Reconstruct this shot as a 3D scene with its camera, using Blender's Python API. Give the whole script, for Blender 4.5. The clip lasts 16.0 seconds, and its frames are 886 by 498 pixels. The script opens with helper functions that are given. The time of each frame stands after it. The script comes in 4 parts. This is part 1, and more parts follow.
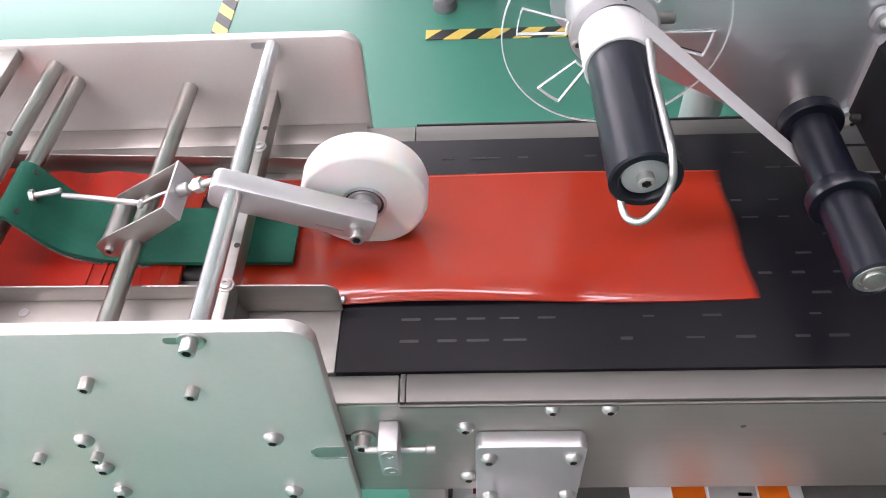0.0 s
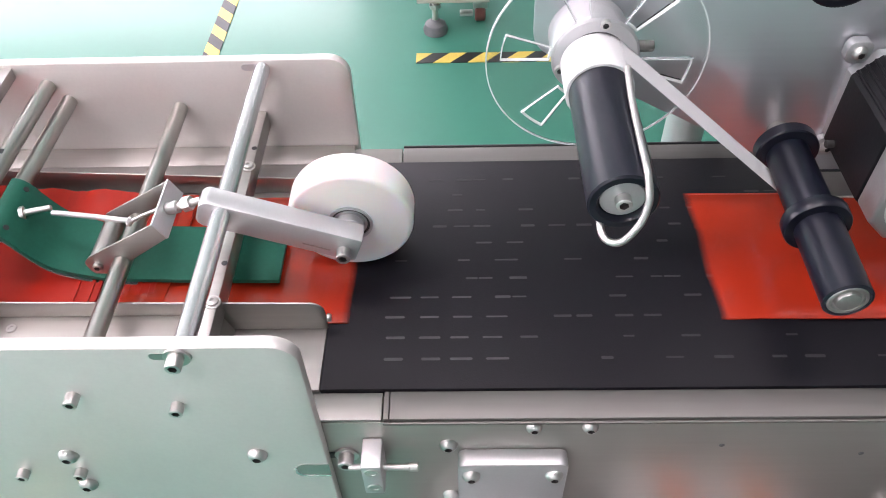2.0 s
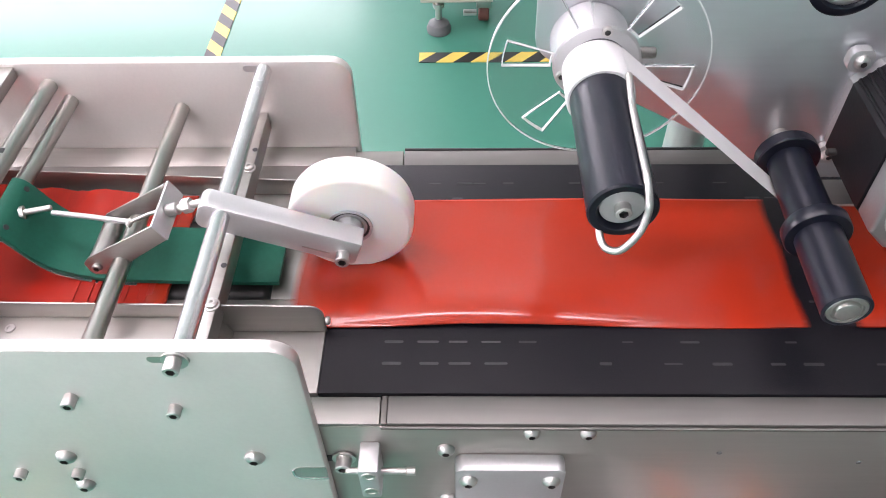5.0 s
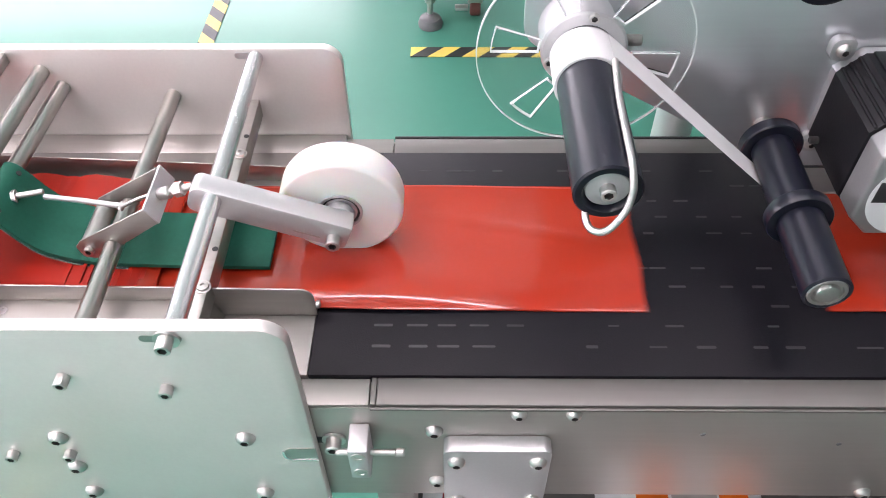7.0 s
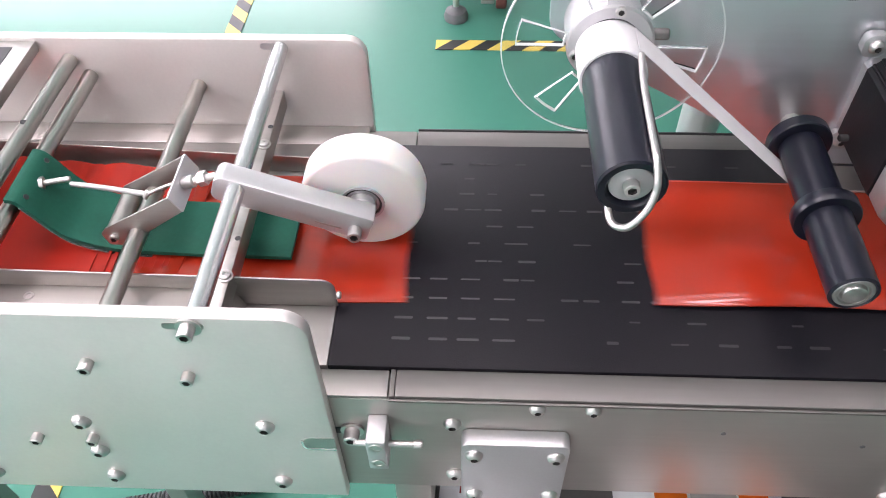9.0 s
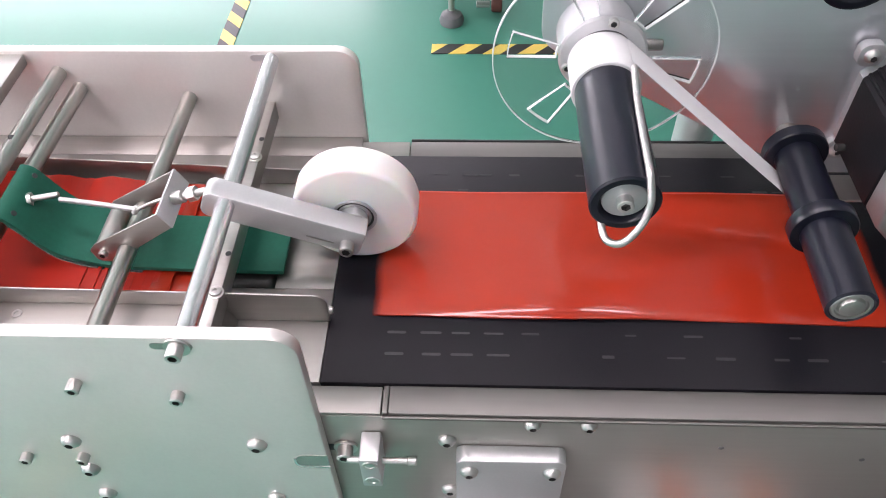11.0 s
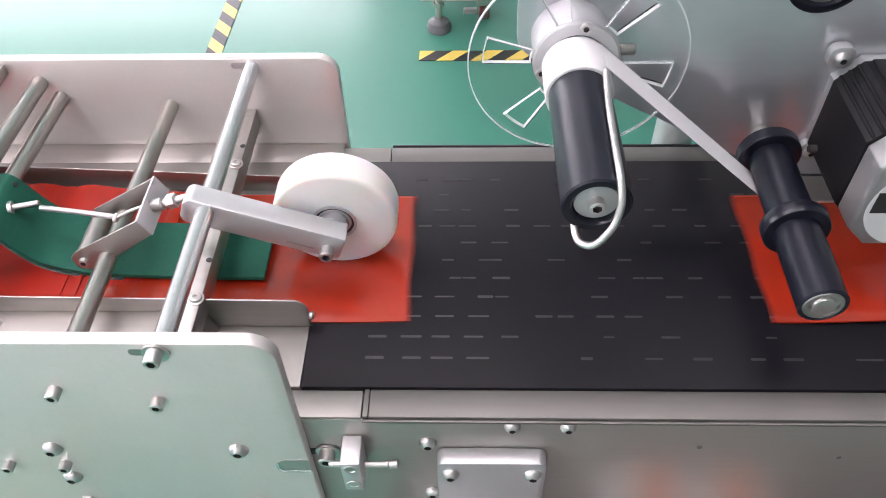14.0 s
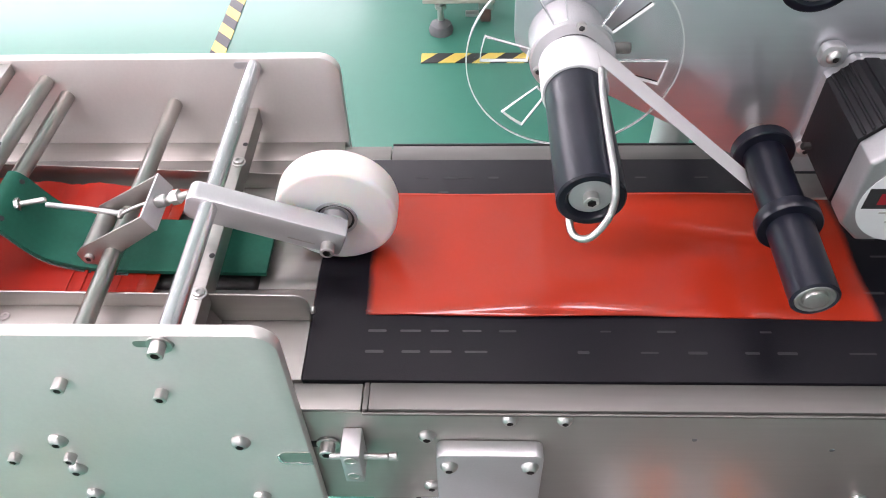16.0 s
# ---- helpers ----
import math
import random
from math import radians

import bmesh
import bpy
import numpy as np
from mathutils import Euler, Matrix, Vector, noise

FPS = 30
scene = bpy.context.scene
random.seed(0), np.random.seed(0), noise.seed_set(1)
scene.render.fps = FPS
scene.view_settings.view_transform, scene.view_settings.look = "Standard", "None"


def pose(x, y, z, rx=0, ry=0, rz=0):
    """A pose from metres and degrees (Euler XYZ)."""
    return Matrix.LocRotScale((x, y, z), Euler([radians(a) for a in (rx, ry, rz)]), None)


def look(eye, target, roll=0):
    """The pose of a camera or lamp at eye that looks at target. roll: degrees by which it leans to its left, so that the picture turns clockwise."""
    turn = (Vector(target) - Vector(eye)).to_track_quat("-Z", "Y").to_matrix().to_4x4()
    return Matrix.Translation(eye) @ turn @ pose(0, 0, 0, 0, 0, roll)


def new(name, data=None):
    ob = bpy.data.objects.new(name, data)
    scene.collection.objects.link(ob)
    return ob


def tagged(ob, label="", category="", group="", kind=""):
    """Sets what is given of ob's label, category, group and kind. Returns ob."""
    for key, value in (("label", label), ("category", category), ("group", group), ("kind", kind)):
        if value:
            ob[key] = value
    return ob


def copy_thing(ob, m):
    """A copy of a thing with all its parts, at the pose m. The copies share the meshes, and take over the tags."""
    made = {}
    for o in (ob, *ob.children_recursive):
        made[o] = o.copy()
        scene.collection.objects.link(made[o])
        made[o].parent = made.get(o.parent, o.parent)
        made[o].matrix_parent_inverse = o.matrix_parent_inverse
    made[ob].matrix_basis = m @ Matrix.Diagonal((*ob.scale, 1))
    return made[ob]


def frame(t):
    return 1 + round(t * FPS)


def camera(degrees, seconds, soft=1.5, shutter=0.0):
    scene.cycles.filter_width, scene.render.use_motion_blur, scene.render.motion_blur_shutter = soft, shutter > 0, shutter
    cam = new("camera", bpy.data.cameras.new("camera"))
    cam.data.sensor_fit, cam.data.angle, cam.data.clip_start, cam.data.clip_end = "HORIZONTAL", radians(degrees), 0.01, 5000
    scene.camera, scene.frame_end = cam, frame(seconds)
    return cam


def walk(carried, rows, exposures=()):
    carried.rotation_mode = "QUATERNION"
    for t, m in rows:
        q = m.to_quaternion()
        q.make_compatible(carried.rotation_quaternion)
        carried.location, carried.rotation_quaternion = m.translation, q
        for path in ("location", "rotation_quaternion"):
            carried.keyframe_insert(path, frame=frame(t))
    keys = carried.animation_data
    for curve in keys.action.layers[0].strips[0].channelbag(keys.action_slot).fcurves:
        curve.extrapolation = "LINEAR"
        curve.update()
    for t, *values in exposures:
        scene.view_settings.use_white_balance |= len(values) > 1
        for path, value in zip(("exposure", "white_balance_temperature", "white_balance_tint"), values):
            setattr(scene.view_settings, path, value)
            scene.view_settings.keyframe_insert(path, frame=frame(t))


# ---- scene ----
cam = camera(59.8, 16.0, soft=1.0, shutter=0.5)
PATH = [
    (0, (0.019, 0.053, 1.344), (-0.053, 1.351, -0.176), -3.5),
    (0.5, (0.021, 0.048, 1.345), (-0.052, 1.353, -0.169), -3.5),
    (1, (0.022, 0.045, 1.346), (-0.034, 1.353, -0.166), -3.0),
    (1.5, (0.023, 0.045, 1.347), (-0.037, 1.359, -0.16), -3.4),
    (2, (0.023, 0.046, 1.35), (-0.022, 1.386, -0.134), -2.1),
    (2.5, (0.02, 0.048, 1.35), (-0.018, 1.388, -0.134), -1.4),
    (3, (0.018, 0.052, 1.349), (-0.026, 1.389, -0.138), -1.4),
    (3.5, (0.019, 0.052, 1.35), (-0.03, 1.386, -0.139), -1.6),
    (6, (0.026, 0.042, 1.353), (-0.022, 1.38, -0.133), -1.6),
    (6.5, (0.025, 0.038, 1.352), (-0.017, 1.369, -0.14), -1.0),
    (7, (0.026, 0.038, 1.352), (0.0, 1.369, -0.14), -0.7),
    (7.5, (0.027, 0.041, 1.352), (-0.036, 1.361, -0.15), -1.5),
    (8, (0.027, 0.039, 1.351), (-0.041, 1.351, -0.157), -1.6),
    (8.5, (0.026, 0.038, 1.351), (-0.055, 1.353, -0.154), -1.5),
    (11, (0.03, 0.049, 1.352), (-0.049, 1.37, -0.148), -1.9),
    (11.5, (0.03, 0.054, 1.352), (-0.05, 1.377, -0.145), -2.2),
    (12, (0.033, 0.055, 1.351), (-0.034, 1.383, -0.143), -1.7),
    (12.5, (0.03, 0.054, 1.352), (-0.032, 1.379, -0.144), -1.3),
    (13, (0.034, 0.049, 1.352), (-0.034, 1.376, -0.143), -1.8),
    (13.5, (0.034, 0.046, 1.352), (-0.028, 1.379, -0.137), -1.5),
    (14, (0.04, 0.045, 1.354), (-0.021, 1.379, -0.135), -1.9),
    (14.5, (0.042, 0.049, 1.35), (-0.027, 1.376, -0.145), -2.4),
    (15, (0.043, 0.039, 1.355), (-0.016, 1.378, -0.13), -2.0),
    (15.5, (0.044, 0.032, 1.361), (-0.025, 1.374, -0.121), -2.4),
    (16, (0.043, 0.035, 1.357), (-0.025, 1.375, -0.126), -2.1),
]
walk(cam, [(t, look(eye, target, roll)) for t, eye, target, roll in PATH],
     exposures=[(0.0, 0.01, 6850, 33), (1.5, 0.06, 6850, 33), (3.0, 0.19, 6850, 33), (8.5, 0.20, 6850, 33), (11.0, 0.03, 6850, 33), (14.0, 0.05, 6850, 33), (16.0, 0.10, 6850, 33)])

# ---- light ----
world = bpy.data.worlds.new("world")
scene.world = world
world.use_nodes = True
world.node_tree.nodes["Background"].inputs[0].default_value = (0.9, 0.95, 1.0, 1)
world.node_tree.nodes["Background"].inputs[1].default_value = 0.3


# ---- materials ----
def material(name, colour, rough=0.5, metal=0.0, grain=0.0, scale=200.0, stretch=(1, 1, 1), bump=0.0, rough_var=0.0,
             coat=0.0, spec=0.5, stain=0.0, stain_scale=6.0, aniso=0.0, random_tint=0.0, emit=None):
    m = bpy.data.materials.new(name)
    m.use_nodes = True
    nt = m.node_tree
    n, l = nt.nodes, nt.links
    b = n["Principled BSDF"]
    b.inputs["Base Color"].default_value = (*colour, 1)
    b.inputs["Roughness"].default_value = rough
    b.inputs["Metallic"].default_value = metal
    b.inputs["Coat Weight"].default_value = coat
    b.inputs["Coat Roughness"].default_value = 0.09
    b.inputs["Specular IOR Level"].default_value = spec
    if emit:
        b.inputs["Emission Color"].default_value = (*emit[:3], 1)
        b.inputs["Emission Strength"].default_value = emit[3]
    tc = n.new("ShaderNodeTexCoord")
    mp = n.new("ShaderNodeMapping")
    mp.inputs["Scale"].default_value = stretch
    l.new(tc.outputs["Object"], mp.inputs["Vector"])
    fine = n.new("ShaderNodeTexNoise")
    fine.inputs["Scale"].default_value = scale
    fine.inputs["Detail"].default_value = 4
    l.new(mp.outputs["Vector"], fine.inputs["Vector"])
    big = n.new("ShaderNodeTexNoise")
    big.inputs["Scale"].default_value = stain_scale
    big.inputs["Detail"].default_value = 5
    l.new(tc.outputs["Object"], big.inputs["Vector"])
    # value = 1 + grain * (fine - .5) + stain * (big - .5)
    a1 = n.new("ShaderNodeMath"); a1.operation = "MULTIPLY_ADD"
    a1.inputs[1].default_value = 2 * grain; a1.inputs[2].default_value = 1 - grain
    l.new(fine.outputs["Fac"], a1.inputs[0])
    a2 = n.new("ShaderNodeMath"); a2.operation = "MULTIPLY_ADD"
    a2.inputs[1].default_value = 2 * stain; a2.inputs[2].default_value = -stain
    l.new(big.outputs["Fac"], a2.inputs[0])
    a3 = n.new("ShaderNodeMath"); a3.operation = "ADD"
    l.new(a1.outputs[0], a3.inputs[0]); l.new(a2.outputs[0], a3.inputs[1])
    value = a3.outputs[0]
    if random_tint:
        oi = n.new("ShaderNodeObjectInfo")
        a4 = n.new("ShaderNodeMath"); a4.operation = "MULTIPLY_ADD"
        a4.inputs[1].default_value = random_tint; a4.inputs[2].default_value = -random_tint / 2
        l.new(oi.outputs["Random"], a4.inputs[0])
        a5 = n.new("ShaderNodeMath"); a5.operation = "ADD"
        l.new(value, a5.inputs[0]); l.new(a4.outputs[0], a5.inputs[1])
        value = a5.outputs[0]
    mx = n.new("ShaderNodeMix"); mx.data_type = "RGBA"; mx.blend_type = "MULTIPLY"
    mx.inputs["Factor"].default_value = 1.0
    mx.inputs["A"].default_value = (*colour, 1)
    l.new(value, mx.inputs["B"])
    l.new(mx.outputs["Result"], b.inputs["Base Color"])
    if rough_var:
        r = n.new("ShaderNodeMath"); r.operation = "MULTIPLY_ADD"
        r.inputs[1].default_value = 2 * rough_var; r.inputs[2].default_value = rough - rough_var
        l.new(big.outputs["Fac"], r.inputs[0])
        l.new(r.outputs[0], b.inputs["Roughness"])
    if bump:
        bp = n.new("ShaderNodeBump")
        bp.inputs["Strength"].default_value = bump
        bp.inputs["Distance"].default_value = 0.001
        l.new(fine.outputs["Fac"], bp.inputs["Height"])
        l.new(bp.outputs["Normal"], b.inputs["Normal"])
    if aniso:
        b.inputs["Anisotropic"].default_value = aniso
    return m


STEEL = material("brushed_stainless", (0.43, 0.405, 0.38), 0.46, 0.85, 0.05, 260, (0.06, 1, 1), 0.02, 0.06, stain=0.10)
PANEL = material("bright_stainless_panel", (0.62, 0.625, 0.66), 0.33, 0.80, 0.05, 260, (0.04, 1, 1), 0.03, 0.05, stain=0.06)
PLATE = material("satin_aluminium", (0.725, 0.684, 0.66), 0.42, 0.52, 0.04, 350, bump=0.03, rough_var=0.12, stain=0.15, stain_scale=9)
ALU = material("clear_anodised_aluminium", (0.57, 0.565, 0.575), 0.42, 0.70, 0.05, 500, bump=0.04, stain=0.04)
ROD = material("polished_steel_rod", (0.47, 0.45, 0.425), 0.30, 1.0, 0.06, 300, (1, 0.05, 1), 0.03, 0.05, stain=0.12, stain_scale=30)
CHROME = material("chromed_rod", (0.70, 0.685, 0.70), 0.24, 0.86, 0.03, 300, (1, 0.05, 1))
SCREW = material("zinc_screw", (0.60, 0.58, 0.565), 0.40, 1.0, 0.08, 400, stain=0.1, stain_scale=80)
SHEET = material("dull_sheet_steel", (0.46, 0.44, 0.42), 0.42, 1.0, 0.08, 260, (0.06, 1, 1), 0.05, 0.06, stain=0.10, stain_scale=14)
TABLE = material("worn_stainless_table", (0.34, 0.322, 0.305), 0.45, 0.80, 0.06, 260, (0.06, 1, 1), 0.03, 0.06, stain=0.12, stain_scale=14)
PILE = material("red_film_pile", (0.40, 0.018, 0.008), 0.32, 0.0, 0.03, 60, bump=0.05, stain=0.12, stain_scale=12, spec=0.35, random_tint=0.15)
SEAM = material("red_film_seam", (0.55, 0.075, 0.05), 0.25, 0.0, 0.05, 200, coat=0.3)
BELT = material("black_conveyor_belt", (0.0056, 0.0052, 0.0080), 0.45, 0.0, 0.25, 900, bump=0.12, rough_var=0.08, stain=0.30, stain_scale=9, spec=0.14)
SLOT = material("belt_slot_pale", (0.042, 0.041, 0.045), 0.7, 0.0, 0.3, 300)
FAINT = material("belt_slot_faint", (0.022, 0.022, 0.025), 0.7, 0.0, 0.3, 300)
NYLON = material("white_nylon", (0.80, 0.785, 0.765), 0.45, 0.0, 0.03, 120, bump=0.02, stain=0.02, stain_scale=20)
_n = NYLON.node_tree.nodes["Principled BSDF"].inputs
_n["Subsurface Weight"].default_value, _n["Subsurface Scale"].default_value = 0.5, 0.012
BLACK = material("black_anodised", (0.006, 0.007, 0.014), 0.29, 0.0, 0.2, 500, rough_var=0.05, stain=0.15, spec=0.42)
RUBBER = material("black_rubber", (0.035, 0.034, 0.034), 0.55, 0.0, 0.3, 200, bump=0.1)
CASTING = material("black_motor_casing", (0.009, 0.009, 0.011), 0.45, 0.0, 0.2, 400, bump=0.08, stain=0.2, spec=0.25)
GREEN = material("green_sheet", (0.004, 0.105, 0.070), 0.5, 0.0, 0.15, 300, bump=0.06, stain=0.18, stain_scale=14, spec=0.22)
RED = material("red_film", (0.41, 0.028, 0.010), 0.22, 0.0, 0.03, 60, bump=0.05, coat=0.7, stain=0.06, stain_scale=12, random_tint=0.05)
RED.node_tree.nodes["Principled BSDF"].inputs["Coat Roughness"].default_value = 0.08
LABEL = material("white_label_paper", (0.74, 0.74, 0.745), 0.5, 0.0, 0.02, 200, stain=0.02)
PAPER = material("white_paper", (0.78, 0.77, 0.78), 0.5, 0.0, 0.03, 100, stain=0.04)
ORANGE = material("orange_print", (0.85, 0.16, 0.01), 0.4, 0.0, 0.03, 100, stain=0.04)
# dark grey that stands for the shade inside the screw recesses
SOCKET_SHADE = material("screw_socket_shade", (0.07, 0.068, 0.066), 0.5, 0.5)
PRINT = material("dark_print", (0.03, 0.03, 0.032), 0.5)
REDPRINT = material("red_print", (0.32, 0.012, 0.02), 0.5)
GREYPRINT = material("grey_print", (0.45, 0.42, 0.40), 0.5, stain=0.2)
FLOOR = material("green_epoxy_floor", (0.050, 0.240, 0.178), 0.28, 0.0, 0.03, 40, rough_var=0.015, stain=0.04, stain_scale=2.5, coat=0.12)
YELLOW = material("yellow_tape", (0.78, 0.56, 0.12), 0.4, 0.0, 0.06, 80, stain=0.12, stain_scale=12)
TAPEBLACK = material("black_tape", (0.03, 0.03, 0.03), 0.4, 0.0, 0.1, 80, stain=0.2, stain_scale=12)
FOOT = material("grey_rubber_foot", (0.13, 0.13, 0.135), 0.5, 0.0, 0.15, 120, bump=0.08, stain=0.2)
RAIL = material("matt_stainless_rail", (0.150, 0.142, 0.134), 0.48, 0.6, 0.08, 260, (0.04, 1, 1), 0.04, 0.05, stain=0.10, stain_scale=16)
CAST = material("cast_aluminium", (0.40, 0.40, 0.405), 0.42, 0.7, 0.06, 500, bump=0.05, stain=0.05)
HOSE = material("dark_ribbed_plastic", (0.035, 0.035, 0.038), 0.4, 0.0, 0.15, 200, stain=0.2)
WALL = material("white_wall_panel", (0.78, 0.80, 0.80), 0.6, 0.0, 0.02, 30, stain=0.04)
CEIL = material("white_ceiling", (0.8, 0.8, 0.8), 0.8, 0.0, 0.02, 30, stain=0.03)
BEIGE = material("painted_frame", (0.42, 0.42, 0.36), 0.45, 0.0, 0.06, 80, stain=0.1)
CASTOR = material("brown_castor_wheel", (0.16, 0.05, 0.04), 0.5, 0.0, 0.1, 80, stain=0.1)
GLOW = material("lamp_diffuser", (0.9, 0.9, 0.9), 0.5, emit=(0.98, 0.99, 1.0, 14.0))
SHELF = material("dark_grey_shelf", (0.10, 0.095, 0.09), 0.45, 0.0, 0.15, 200, stain=0.2)
DAYGLOW = material("daylight_pane", (0.9, 0.9, 0.9), 0.5, emit=(0.92, 0.97, 1.0, 3.2))

ACRYL = bpy.data.materials.new("clear_acrylic")
ACRYL.use_nodes = True
_b = ACRYL.node_tree.nodes["Principled BSDF"]
_b.inputs["Base Color"].default_value = (0.97, 0.99, 0.985, 1)
_b.inputs["Roughness"].default_value = 0.02
_b.inputs["IOR"].default_value = 1.47
_b.inputs["Transmission Weight"].default_value = 1.0
EDGE = material("polished_acrylic_edge", (0.74, 0.77, 0.765), 0.35, 0.0, 0.03, 200)


# ---- mesh helpers ----
def group_thing(name, at, label, category, group="", kind=""):
    ob = new(name)
    ob.empty_display_size = 0.02
    ob.location = at
    return tagged(ob, label, category, group, kind)


def finish(name, bm, mat, smooth=True, angle=35):
    me = bpy.data.meshes.new(name)
    bmesh.ops.recalc_face_normals(bm, faces=bm.faces[:])
    if smooth:
        for f in bm.faces:
            f.smooth = True
        for e in bm.edges:
            e.smooth = len(e.link_faces) == 2 and e.calc_face_angle(9) < radians(angle)
    bm.to_mesh(me)
    bm.free()
    for m in (mat if isinstance(mat, (list, tuple)) else [mat]):
        me.materials.append(m)
    return new(name, me)


def part(name, bm, mat, parent, label="", smooth=True):
    """A mesh in world space, hung under a thing or a part that stands unturned."""
    ob = finish(name, bm, mat, smooth)
    if parent is not None:
        ob.parent = parent
        base = Vector((0, 0, 0))
        p = parent
        while p is not None:
            base += p.location
            p = p.parent
        ob.data.transform(Matrix.Translation(-base))
    return tagged(ob, label)


def thing(name, bm, mat, label, category, group="", kind="", smooth=True):
    return tagged(finish(name, bm, mat, smooth), label, category, group, kind)


def bevelled(bm, geom_edges, w, seg=2):
    if w > 0:
        bmesh.ops.bevel(bm, geom=geom_edges, offset=w, segments=seg, profile=0.5, affect="EDGES", clamp_overlap=True)


def box(x0, x1, y0, y1, z0, z1, w=0.001, seg=2, bm=None):
    b = bmesh.new()
    bmesh.ops.create_cube(b, size=1.0)
    for v in b.verts:
        v.co = Vector(((x0 + x1) / 2 + v.co.x * (x1 - x0), (y0 + y1) / 2 + v.co.y * (y1 - y0), (z0 + z1) / 2 + v.co.z * (z1 - z0)))
    bevelled(b, b.edges[:], w, seg)
    return merge(bm, b)


def merge(bm, b):
    if bm is None:
        return b
    me = bpy.data.meshes.new("tmp")
    b.to_mesh(me)
    b.free()
    bm.from_mesh(me)
    bpy.data.meshes.remove(me)
    return bm


def lathe(p, axis, profile, seg=32, hexes=(), bm=None):
    """Turns (along, radius) rows round the axis from p; rows named in hexes are six-sided."""
    b = bmesh.new()
    axis = Vector(axis).normalized()
    side = axis.orthogonal().normalized()
    other = axis.cross(side)
    rings = []
    for i, (h, r) in enumerate(profile):
        if r <= 1e-6:
            rings.append([b.verts.new(Vector(p) + axis * h)])
            continue
        ring = []
        for k in range(seg):
            a = 2 * math.pi * k / seg
            rr = r
            if i in hexes:
                rr = r / math.cos((a % (math.pi / 3)) - math.pi / 6)
            ring.append(b.verts.new(Vector(p) + axis * h + (side * math.cos(a) + other * math.sin(a)) * rr))
        rings.append(ring)
    for u, v in zip(rings, rings[1:]):
        if len(u) == 1 and len(v) == 1:
            continue
        for k in range(seg):
            k2 = (k + 1) % seg
            if len(u) == 1:
                b.faces.new((u[0], v[k], v[k2]))
            elif len(v) == 1:
                b.faces.new((u[k], v[0], u[k2]))
            else:
                b.faces.new((u[k], v[k], v[k2], u[k2]))
    return merge(bm, b)


def rod(p0, p1, r, w=0.0008, seg=28, bm=None):
    p0, p1 = Vector(p0), Vector(p1)
    n = (p1 - p0).length
    return lathe(p0, p1 - p0, [(0, 0), (0, r - w), (w, r), (n - w, r), (n, r - w), (n, 0)], seg, bm=bm)


def prism(outline, y0, y1, w=0.001, seg=2, bm=None):
    """An outline in x and z, from y0 to y1."""
    b = bmesh.new()
    lo = [b.verts.new((x, y0, z)) for x, z in outline]
    hi = [b.verts.new((x, y1, z)) for x, z in outline]
    b.faces.new(lo)
    b.faces.new(hi)
    n = len(lo)
    for i in range(n):
        b.faces.new((lo[i], lo[(i + 1) % n], hi[(i + 1) % n], hi[i]))
    bmesh.ops.recalc_face_normals(b, faces=b.faces[:])
    rim = [e for e in b.edges if abs(e.verts[0].co.y - e.verts[1].co.y) < 1e-7]
    bevelled(b, rim, w, seg)
    return merge(bm, b)


def rounded(points, radii, n=7):
    """A closed outline with its corners rounded."""
    out = []
    k = len(points)
    for i in range(k):
        p, a, c = Vector(points[i]), Vector(points[i - 1]), Vector(points[(i + 1) % k])
        r = radii[i] if isinstance(radii, (list, tuple)) else radii
        if r <= 0:
            out.append(tuple(p))
            continue
        u, v = (a - p).normalized(), (c - p).normalized()
        half = u.angle(v) / 2
        d = r / math.tan(half)
        o = p + (u + v).normalized() * (r / math.sin(half))
        s, e = p + u * d - o, p + v * d - o
        for j in range(n + 1):
            t = j / n
            q = (s * (1 - t) + e * t).normalized() * r
            out.append(tuple(o + q))
    return out


def tube(points, r, seg=12, bm=None):
    """A bent wire through smoothed points."""
    pts = [Vector(p) for p in points]
    fine = []
    for i in range(len(pts) - 1):
        p0, p1, p2, p3 = pts[max(i - 1, 0)], pts[i], pts[i + 1], pts[min(i + 2, len(pts) - 1)]
        for j in range(8):
            t = j / 8
            fine.append(0.5 * ((2 * p1) + (p2 - p0) * t + (2 * p0 - 5 * p1 + 4 * p2 - p3) * t * t + (3 * p1 - p0 - 3 * p2 + p3) * t ** 3))
    fine.append(pts[-1])
    b = bmesh.new()
    rings = []
    side = None
    for i, p in enumerate(fine):
        d = (fine[min(i + 1, len(fine) - 1)] - fine[max(i - 1, 0)]).normalized()
        side = d.orthogonal().normalized() if side is None else (side - d * side.dot(d)).normalized()
        o = d.cross(side)
        rings.append([b.verts.new(p + (side * math.cos(2 * math.pi * k / seg) + o * math.sin(2 * math.pi * k / seg)) * r) for k in range(seg)])
    for u, v in zip(rings, rings[1:]):
        for k in range(seg):
            b.faces.new((u[k], u[(k + 1) % seg], v[(k + 1) % seg], v[k]))
    b.faces.new(rings[0])
    b.faces.new(rings[-1])
    return merge(bm, b)


def shade_socket(bm, p, axis, h, r):
    """Puts the shade inside a screw's hexagon socket into the colour of its faces."""
    a = Vector(axis).normalized()
    for f in bm.faces:
        q = f.calc_center_median() - Vector(p)
        along = q.dot(a)
        if 1e-5 < along < h and (q - a * along).length < r:
            f.material_index = 1


